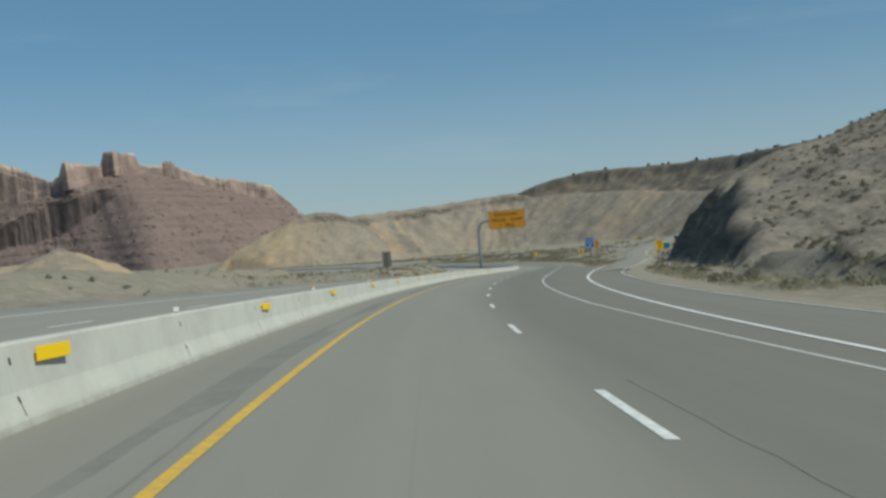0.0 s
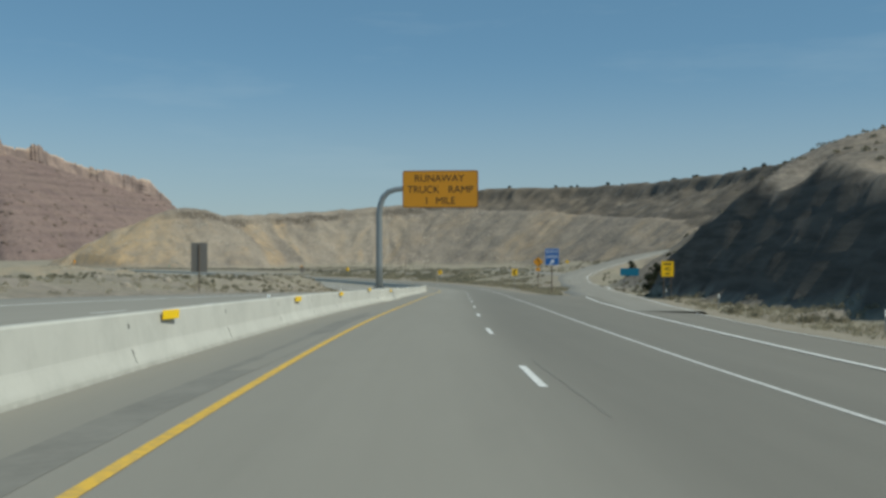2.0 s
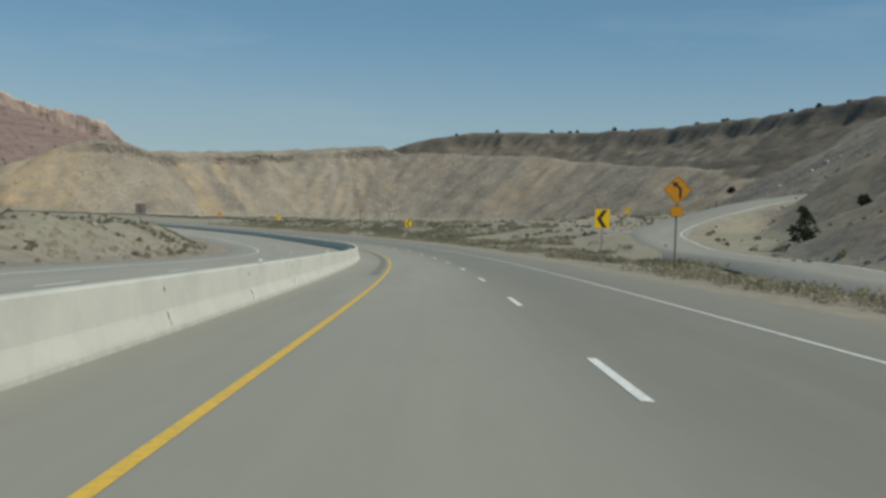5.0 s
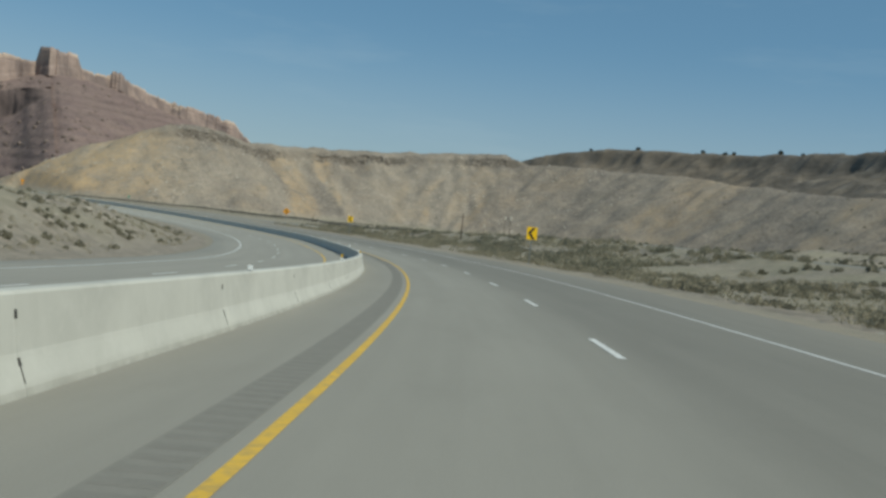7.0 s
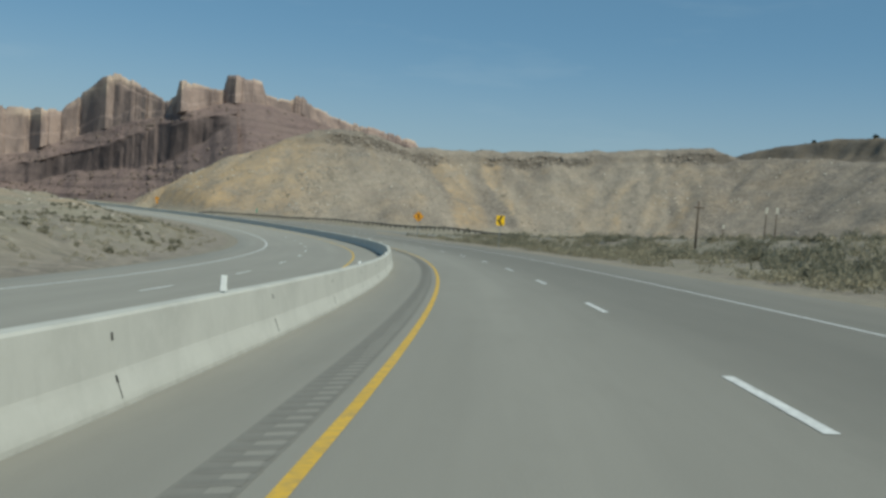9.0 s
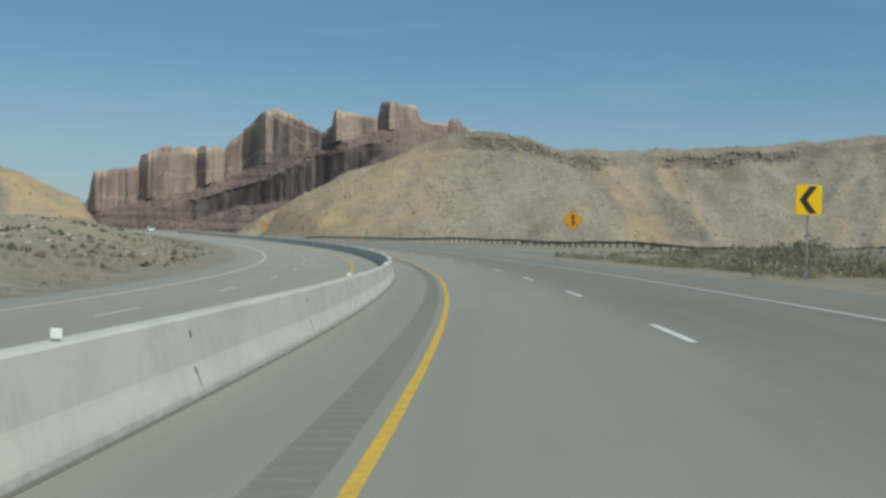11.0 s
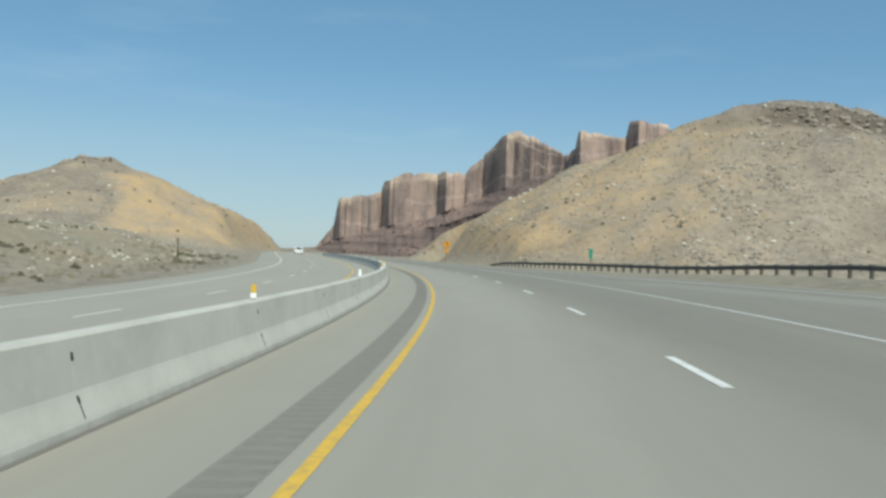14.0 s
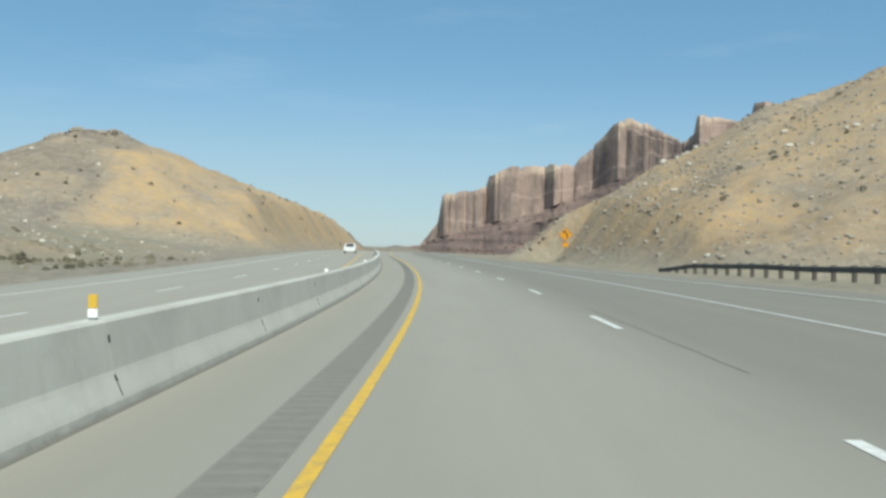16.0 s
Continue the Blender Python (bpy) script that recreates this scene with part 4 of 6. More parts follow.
# ---- exit ramp to the view area ----
def path_ribbon(name, pts, half, mat, label, lift=0.06, lines=True):
    """A narrow road over the ground along smooth plan points."""
    P = np.array(pts, float)
    u = np.linspace(0, len(P) - 1, len(P) * 8)
    i = np.clip(u.astype(int), 0, len(P) - 2)
    f = (u - i)[:, None]
    m = np.gradient(P, axis=0)
    C = (2 * f**3 - 3 * f**2 + 1) * P[i] + (f**3 - 2 * f**2 + f) * m[i] + (3 * f**2 - 2 * f**3) * P[i + 1] + (f**3 - f**2) * m[i + 1]
    d = np.gradient(C[:, :2], axis=0)
    d /= np.linalg.norm(d, axis=1)[:, None]
    nrm = np.stack([d[:, 1], -d[:, 0]], 1)
    along = np.r_[0, np.cumsum(np.linalg.norm(np.diff(C[:, :2], axis=0), axis=1))]
    rows = [-half - 0.8, -half, -half / 2, 0, half / 2, half, half + 0.8]
    hs = [-0.6, 0, 0, 0, 0, 0, -0.6]
    verts, uvs = [], []
    for c, n, a in zip(C, nrm, along):
        for r, h in zip(rows, hs):
            verts.append((c[0] + n[0] * r, c[1] + n[1] * r, c[2] + h + lift))
            uvs.append((r, a))
    w = len(rows)
    faces = [(k * w + q, k * w + q + 1, (k + 1) * w + q + 1, (k + 1) * w + q) for k in range(len(C) - 1) for q in range(w - 1)]
    ob = mesh_object(name, verts, faces, mat, True)
    uv = ob.data.uv_layers.new(name="UVMap")
    idx = np.empty(len(ob.data.loops), int)
    ob.data.loops.foreach_get("vertex_index", idx)
    uv.data.foreach_set("uv", np.array(uvs)[idx].ravel())
    tagged(ob, label, "road", kind="structure")
    if lines:
        for side in lines:
            verts = []
            for c, n in zip(C, nrm):
                for r in (side - 0.07, side + 0.07):
                    verts.append((c[0] + n[0] * r, c[1] + n[1] * r, c[2] + lift + 0.012))
            tagged(mesh_object("ramp_edge_line", verts, [(2 * k, 2 * k + 1, 2 * k + 3, 2 * k + 2) for k in range(len(C) - 1)], WHITE_LINE),
                   "white painted edge line of the exit ramp", "road marking", kind="structure")


def level(x, y, lift=0.0):
    return float(ground_height(np.array([x]), np.array([y]))[0][0]) + lift


ramp_pts = []
for s in range(104, 217, 9):
    p = at(s, float(ramp_off(np.array(s))))
    ramp_pts.append((p.x, p.y, p.z - 0.005))
ramp_pts += EXIT_LINE
path_ribbon("exit_ramp", ramp_pts, 3.4, ASPHALT_RAMP, "pale asphalt exit ramp curving off to the view area", 0.015, (2.9,))
fr = [(x, y) for x, y, z in TRACK_LINE]
tail = [at(s, o) for s, o in ((440, 19.5), (458, 16.0), (478, 13.6), (498, 12.0))]
path_ribbon("on_ramp", TRACK_LINE + [(p.x, p.y, p.z - 0.03) for p in tail], 3.0, ASPHALT_RAMP, "pale asphalt ramp leading back from the view area to the highway", 0.02, ())


# ---- median barrier ----
JERSEY = [(-0.28, 0), (-0.268, 0.075), (-0.182, 0.29), (-0.165, 0.34), (-0.1, 0.785), (-0.075, 0.81), (0.075, 0.81), (0.1, 0.785), (0.165, 0.34), (0.182, 0.29), (0.268, 0.075), (0.28, 0)]


def barrier_unit():
    """One 6.1 m concrete unit, along +y, with chamfered ends and lifting slots."""
    bm = bmesh.new()
    rings = []
    for y, k in ((0.001, 0.992), (0.012, 1.0), (1.5, 1), (3.05, 1), (4.6, 1), (6.088, 1.0), (6.099, 0.992)):
        rings.append([bm.verts.new((x * k, y, z)) for x, z in JERSEY])
    for a, b in zip(rings[:-1], rings[1:]):
        for k in range(len(JERSEY) - 1):
            bm.faces.new((a[k], a[k + 1], b[k + 1], b[k]))
    bm.faces.new(rings[0])
    bm.faces.new(rings[-1][::-1])
    bmesh.ops.recalc_face_normals(bm, faces=bm.faces)
    thing = empty("concrete_barrier", Matrix(), "pale grey precast concrete median barrier unit", "barrier", "median barrier units")
    part("body", bm, CONCRETE, thing)
    for z0, z1, x0, x1, wide in ((0.60, 0.67, 0.1165, 0.127, 0.024), (0.24, 0.30, 0.1785, 0.202, 0.024), (0.11, 0.24, 0.202, 0.254, 0.006)):
        bm = bmesh.new()
        a = [bm.verts.new(p) for p in ((x1 + 0.004, -wide, z0), (x1 + 0.004, wide, z0), (x0 + 0.004, wide * 0.8, z1), (x0 + 0.004, -wide * 0.8, z1))]
        b = [bm.verts.new((v.co.x - 0.05, v.co.y, v.co.z)) for v in a]
        bm.faces.new(a)
        for k in range(4):
            bm.faces.new((a[k], b[k], b[(k + 1) % 4], a[(k + 1) % 4]))
        part("joint_slot", bm, JOINT, thing, "dark stained joint slot")
    return thing


def frame_at(s, off, h=0.0, length=6.1):
    p, q = at(s, off, h), at(s + length, off, h)
    d = (q - p).normalized()
    side = d.cross(Vector((0, 0, 1))).normalized()
    up = side.cross(d)
    return Matrix(((side.x, d.x, up.x, p.x), (side.y, d.y, up.y, p.y), (side.z, d.z, up.z, p.z), (0, 0, 0, 1)))


def joints():
    """Stations of the units, 6.1 m apart along the barrier itself, before and after the mast's block."""
    ss = np.arange(-95.0, 660.0, 0.5)
    pts = np.array([at(v, -2.3) for v in ss])
    arc = np.r_[0, np.cumsum(np.linalg.norm(np.diff(pts, axis=0), axis=1))]
    out = []
    for start, lo, hi in ((-5.2, -94, 105), (378.3, 116, 640)):
        a0 = float(np.interp(start, ss, arc)) % 6.1
        out += [float(v) for v in np.interp(np.arange(a0, arc[-1] - 7, 6.1), arc, ss) if lo < v < hi]
    return out


def barrier_height(s):
    """Share of the full height that stands clear where a later overlay has raised the road."""
    return float(np.interp(s, [300, 420], [1.0, 0.935]))


unit = barrier_unit()
for k, s in enumerate(joints()):
    if k == 0:
        unit.matrix_basis = frame_at(s, -2.3)
    else:
        copy_thing(unit, frame_at(s, -2.3) @ Matrix.Diagonal((1, 1, barrier_height(s), 1)))


def pedestal():
    """The wider cast block in the barrier line that carries the sign mast."""
    m = frame_at(106.6, -2.3, 0, 12.2)
    thing = empty("barrier_pedestal", m, "wide cast concrete block carrying the sign mast", "barrier")
    bm = bmesh.new()
    wide = [(x + (0.33 if x > 0 else -0.33), z * 1.02) for x, z in JERSEY]
    slim = [(x * 1.02, z) for x, z in JERSEY]
    rings = [[bm.verts.new((x, y, z)) for x, z in p] for y, p in ((0, slim), (1.2, wide), (5.7, wide), (11.8, wide), (12.0, slim), (12.15, slim))]
    for a, b in zip(rings[:-1], rings[1:]):
        for k in range(len(JERSEY) - 1):
            bm.faces.new((a[k], a[k + 1], b[k + 1], b[k]))
    bm.faces.new(rings[0])
    bm.faces.new(rings[-1][::-1])
    bmesh.ops.recalc_face_normals(bm, faces=bm.faces)
    part("body", bm, CONCRETE, thing)
    part("mounting_pad", box((1.0, 1.5, 0.022), (-0.3, 4.0, 0.836), 0.006), CONCRETE, thing, "pale grout pad under the mast")
    for y in (2.3, 4.9, 7.9):
        bm = bmesh.new()
        rings = [[bm.verts.new((x * 1.004, y + d, z * 1.003)) for x, z in wide] for d in (0, 0.018)]
        for k in range(len(JERSEY) - 1):
            bm.faces.new((rings[0][k], rings[0][k + 1], rings[1][k + 1], rings[1][k]))
        part("control_joint", bm, JOINT, thing, "thin dark control joint")


pedestal()


# ---- signs ----
def sign_matrix(x, y, z, yaw):
    return Matrix.Translation((x, y, z)) @ Matrix.Rotation(yaw, 4, "Z")


def sign_face(thing, outline, mat, border, z, name="panel", inset=0.04, label=""):
    """Panel with a border line and its bare back."""
    body = part(name, plate([(x, z + h) for x, h in outline], 0.004), mat, thing, label)
    part("back", plate([(x, z + h) for x, h in outline], 0.02, 0.0045), SIGN_BACK, body, "bare aluminium back")
    if border:
        bm = bmesh.new()
        n = len(outline)
        k0, k1 = 1 - inset, 1 - inset * 1.9
        a = [bm.verts.new((x * k0, -0.004, z + h * k0)) for x, h in outline]
        b = [bm.verts.new((x * k1, -0.004, z + h * k1)) for x, h in outline]
        for i in range(n):
            bm.faces.new((a[i], a[(i + 1) % n], b[(i + 1) % n], b[i]))
        part("border", bm, border, body)
    return body


DIAMOND = [(0.87, 0), (0.05, 0.82), (-0.05, 0.82), (-0.87, 0), (-0.05, -0.82), (0.05, -0.82)]


def chevron(s_place, centre_z, yaw, size=(0.9, 1.1)):
    x, y = s_place
    g = level(x, y)
    thing = empty("chevron_sign", sign_matrix(x, y, g, yaw), "yellow chevron curve sign with black arrow on a steel post", "road sign", "chevron signs on the curve")
    z = centre_z - g
    w, h = size
    body = sign_face(thing, rounded(w, h, 0.05), SIGN_YELLOW, None, z)
    t = 0.30 * w
    for sgn in (1, -1):
        part("chevron_arm", plate([(-0.38 * w, z), (-0.38 * w + t, z), (0.32 * w, z + sgn * 0.46 * h), (0.32 * w - t * 1.0, z + sgn * 0.46 * h)], 0.003, -0.005), SIGN_BLACK, body)
    part("post", box((0.07, 0.05, z + h / 2 + 0.25), (0, 0.055, (z + h / 2 - 0.25) / 2), 0.006), STEEL, thing)
    return thing


def diamond(x, y, centre_z, yaw, symbol, mat=None, plaque=False, k=1.0, label="amber diamond warning sign on a steel post"):
    g = level(x, y)
    thing = empty("warning_sign", sign_matrix(x, y, g, yaw), label, "road sign")
    z = centre_z - g
    body = sign_face(thing, [(a * k, b * k) for a, b in DIAMOND], mat or SIGN_ORANGE, SIGN_BLACK, z)
    if symbol == "merge":
        part("arrow", plate([(0.07 * k, z - 0.5 * k), (0.07 * k, z + 0.2 * k), (0.2 * k, z + 0.16 * k), (0, z + 0.55 * k), (-0.2 * k, z + 0.16 * k), (-0.07 * k, z + 0.2 * k), (-0.07 * k, z - 0.5 * k)], 0.003, -0.006), SIGN_BLACK, body)
        part("side_road", plate([(0.28 * k, z - 0.46 * k), (0.28 * k, z - 0.3 * k), (0.075 * k, z - 0.02 * k), (0.075 * k, z - 0.2 * k)], 0.003, -0.006), SIGN_BLACK, body)
    elif symbol == "curve":
        part("arrow", plate([(0.24 * k, z - 0.5 * k), (0.24 * k, z + 0.1 * k), (-0.04 * k, z + 0.34 * k), (0.04 * k, z + 0.46 * k), (-0.34 * k, z + 0.44 * k), (-0.2 * k, z + 0.12 * k), (-0.12 * k, z + 0.24 * k), (0.1 * k, z + 0.02 * k), (0.1 * k, z - 0.5 * k)], 0.003, -0.006), SIGN_BLACK, body)
    if plaque:
        sign_face(thing, rounded(0.75 * k, 0.6 * k, 0.04), mat or SIGN_ORANGE, SIGN_BLACK, z - 1.28 * k, "plaque")
    part("post", box((0.09, 0.06, z + 0.9 * k), (0, 0.06, (z + 0.4 * k) / 2), 0.006), TIMBER if plaque else STEEL, thing)
    return thing


def runaway_sign():
    b = at(110.6, -2.62)
    thing = empty("overhead_sign", sign_matrix(b.x, b.y, b.z, radians(-13)), "amber overhead sign on a curved steel mast above the median", "road sign")
    pts = [(0, 0, 0.80), (0, 0, 2.5), (0, 0, 4.2), (0, 0, 5.8), (0.06, 0, 6.4), (0.24, 0, 6.95), (0.6, 0, 7.35), (1.1, 0, 7.52), (1.7, 0, 7.58), (2.3, 0, 7.6)]
    part("mast", tube(pts, [0.235, 0.225, 0.215, 0.205, 0.2, 0.195, 0.185, 0.175, 0.165, 0.15], 20), STEEL, thing)
    base = box((0.72, 0.72, 0.05), (0, 0, 0.845), 0.01)
    bp = part("base_plate", base, STEEL, thing)
    for x in (-0.28, 0.28):
        for y in (-0.28, 0.28):
            part("anchor_bolt", tube([(x, y, 0.86), (x, y, 1.02)], 0.03, 8), RUSTED, bp)
    z, cx = 7.53, 4.17
    panel = part("panel", plate([(cx + x, z + h) for x, h in rounded(5.1, 2.5, 0.16)], 0.006, -0.17), SIGN_ORANGE, thing)
    part("back", plate([(cx + x, z + h) for x, h in rounded(5.1, 2.5, 0.16)], 0.03, -0.163), SIGN_BACK, panel)
    bm = bmesh.new()
    o = rounded(5.1, 2.5, 0.16)
    a = [bm.verts.new((cx + x * 0.992, -0.174, z + h * 0.984)) for x, h in o]
    c = [bm.verts.new((cx + x * 0.978, -0.174, z + h * 0.956)) for x, h in o]
    for i in range(len(o)):
        bm.faces.new((a[i], a[(i + 1) % len(o)], c[(i + 1) % len(o)], c[i]))
    part("border", bm, SIGN_BLACK, panel)
    for text, dz, dx in (("RUNAWAY", 0.71, -0.05), ("TRUCK RAMP", -0.05, 0.0), ("1 MILE", -0.80, 0.03)):
        lettering(text, 0.49, cx + dx, z + dz, SIGN_BLACK, panel, -0.176, "lettering", 0.98, 1.25)
    for x in (cx - 1.9, cx, cx + 1.9):
        part("bracket", box((0.09, 0.12, 1.9), (x, -0.08, z), 0.008), STEEL, panel)
    part("arm", tube([(2.2, 0, 7.6), (4.2, 0, 7.62), (6.3, 0, 7.62)], [0.15, 0.13, 0.11], 14), STEEL, thing)


def view_area_sign():
    x, y = 28.0, 152.6
    g = level(x, y)
    thing = empty("view_area_sign", sign_matrix(x, y, g, radians(-9)), "blue view area sign with white arrow on a post", "road sign")
    z, w, h = -2.75 - g, 1.62, 1.95
    body = sign_face(thing, rounded(w, h, 0.08), SIGN_BLUE, SIGN_WHITE, z, inset=0.03)
    lettering("VIEW", 0.36, 0, z + 0.58, SIGN_WHITE, body, -0.007, "lettering", 1.2)
    lettering("AREA", 0.36, 0, z + 0.0, SIGN_WHITE, body, -0.007, "lettering", 1.2)
    c, s = math.cos(radians(-42)), math.sin(radians(-42))
    arrow = [(-0.07, -0.34), (0.07, -0.34), (0.07, 0.06), (0.22, 0.06), (0, 0.36), (-0.22, 0.06), (-0.07, 0.06)]
    part("arrow", plate([(c * a - s * b, z - 0.6 + s * a + c * b) for a, b in arrow], 0.003, -0.006), SIGN_WHITE, body)
    part("post", box((0.12, 0.12, z - h / 2 + 1.6), (0, 0.09, (z - h / 2 + 0.8) / 2), 0.01), TIMBER, thing)


def ramp_speed_sign():
    x, y = 39.6, 146.5
    g = level(x, y)
    thing = empty("ramp_speed_sign", sign_matrix(x, y, g, radians(-8)), "yellow exit ramp advisory speed sign beside the rock cut", "road sign")
    z, w, h = max(-4.0 - g, 1.6), 1.4, 1.75
    body = sign_face(thing, rounded(w, h, 0.08), SIGN_YELLOW, SIGN_BLACK, z, inset=0.03)
    lettering("40", 0.52, 0, z - 0.02, SIGN_BLACK, body, -0.007)
    part("writing_bar", plate([(-0.42, z + 0.45), (0.42, z + 0.45), (0.42, z + 0.62), (-0.42, z + 0.62)], 0.003, -0.006), SIGN_BLACK, body)
    part("writing_bar", plate([(-0.26, z - 0.62), (0.26, z - 0.62), (0.26, z - 0.48), (-0.26, z - 0.48)], 0.003, -0.006), SIGN_BLACK, body)
    for px in (-0.4, 0.4):
        part("post", box((0.09, 0.09, z + 1.0), (px, 0.08, (z + 0.4) / 2), 0.01), TIMBER, thing)


def panel_sign(name, x, y, cz, w, h, yaw, mat, label, posts=2, bars=0):
    g = level(x, y)
    thing = empty(name, sign_matrix(x, y, g, yaw), label, "road sign")
    z = cz - g
    body = sign_face(thing, rounded(w, h, 0.06), mat, None, z)
    for k in range(bars):
        zz = z + h * (0.25 - 0.5 * k / max(1, bars - 1)) if bars > 1 else z
        part("writing_bar", plate([(-w * 0.36, zz - 0.09), (w * 0.36, zz - 0.09), (w * 0.36, zz + 0.09), (-w * 0.36, zz + 0.09)], 0.003, -0.006), SIGN_WHITE, body)
    for k in range(posts):
        px = 0 if posts == 1 else (k - 0.5) * w * 0.6
        part("post", box((0.08, 0.08, z + h * 0.45 + 0.4), (px, 0.07, (z + h * 0.45 - 0.4) / 2), 0.008), TIMBER, thing)
    return thing


runaway_sign()
view_area_sign()
ramp_speed_sign()
panel_sign("information_sign", 52.8, 199.0, -6.2, 3.1, 1.25, radians(-16), SIGN_TEAL, "wide blue-green information panel on two wooden posts", 2, 0)
diamond(37.5, 201.1, -4.5, radians(-8), "curve", SIGN_ORANGE, True, 1.0, "amber curve warning sign with a speed plaque below")
chevron((34.3, 205.2), -6.4, radians(-4), (0.95, 1.2))
chevron((32.2, 295.9), -9.6, radians(12), (0.95, 1.1))
chevron((9.1, 384.8), -11.5, radians(20), (0.95, 1.1))
diamond(-8.6, 424.0, -11.9, radians(24), "merge", SIGN_ORANGE, False, 1.0, "amber diamond merging traffic sign on a steel post")
diamond(64.2, 283.6, -6.5, radians(-6), "curve", SIGN_YELLOW, False, 0.62, "small yellow diamond sign beside the gravel track")
diamond(-139.8, 589.0, -12.9, radians(40), "curve", SIGN_ORANGE, True, 1.0, "amber diamond warning sign with a plaque at the hill's foot")
panel_sign("sign_back_panel", -8.6, 128.6, -2.3, 1.4, 2.5, radians(180 - 8), SIGN_ORANGE, "grey back of a tall sign facing the other carriageway", 1)


# ---- the far butte ----
BUTTE_CREST = [(-120, 2130, -12), (-230, 2050, 20), (-294, 2012, 52), (-345, 1982, 100), (-358, 1974, 118), (-388, 1956, 128), (-443, 1922, 137), (-494, 1877, 150), (-515, 1842, 158),
               (-528, 1820, 175), (-535, 1808, 177), (-543, 1795, 164), (-568, 1753, 167), (-573, 1745, 187), (-597, 1705, 191), (-609, 1691, 189), (-613, 1687, 164), (-640, 1662, 165),
               (-656, 1645, 170), (-680, 1655, 171), (-686, 1659, 147), (-702, 1671, 138), (-727, 1690, 147), (-780, 1730, 168), (-820, 1752, 186), (-846, 1759, 191),
               (-872, 1758, 183), (-890, 1757, 165), (-936, 1756, 136), (-945, 1756, 124), (-1010, 1754, 126), (-1072, 1752, 124), (-1122, 1750, 110), (-1130, 1750, 92), (-1232, 1750, 82), (-1245, 1750, 30), (-1290, 1750, -14), (-1400, 1755, -22)]
BUTTE_FOOT = [(-1400, -24), (-1290, -16), (-1242, 2), (-1122, 25), (-1072, 36), (-1010, 46), (-945, 68), (-890, 86), (-846, 98), (-820, 104), (-780, 110), (-727, 114), (-686, 117), (-656, 122),
              (-640, 131), (-609, 144), (-560, 150), (-500, 132), (-430, 108), (-345, 84), (-294, 45), (-230, 10), (-120, -20)]
# the lower dark cliff: its top and its foot
BAND_TOP = [(-1300, -15), (-1130, 2), (-1072, 15), (-1010, 28), (-945, 44), (-890, 55), (-846, 70), (-820, 78), (-780, 88), (-727, 97), (-686, 101), (-640, 113), (-600, 120)]
BAND_LOW = [(-1300, -22), (-1130, -14), (-1072, -10), (-1010, -5), (-945, 9), (-890, 21), (-846, 31), (-780, 33), (-727, 39), (-686, 46), (-640, 72), (-600, 105)]


RUBBLE = []


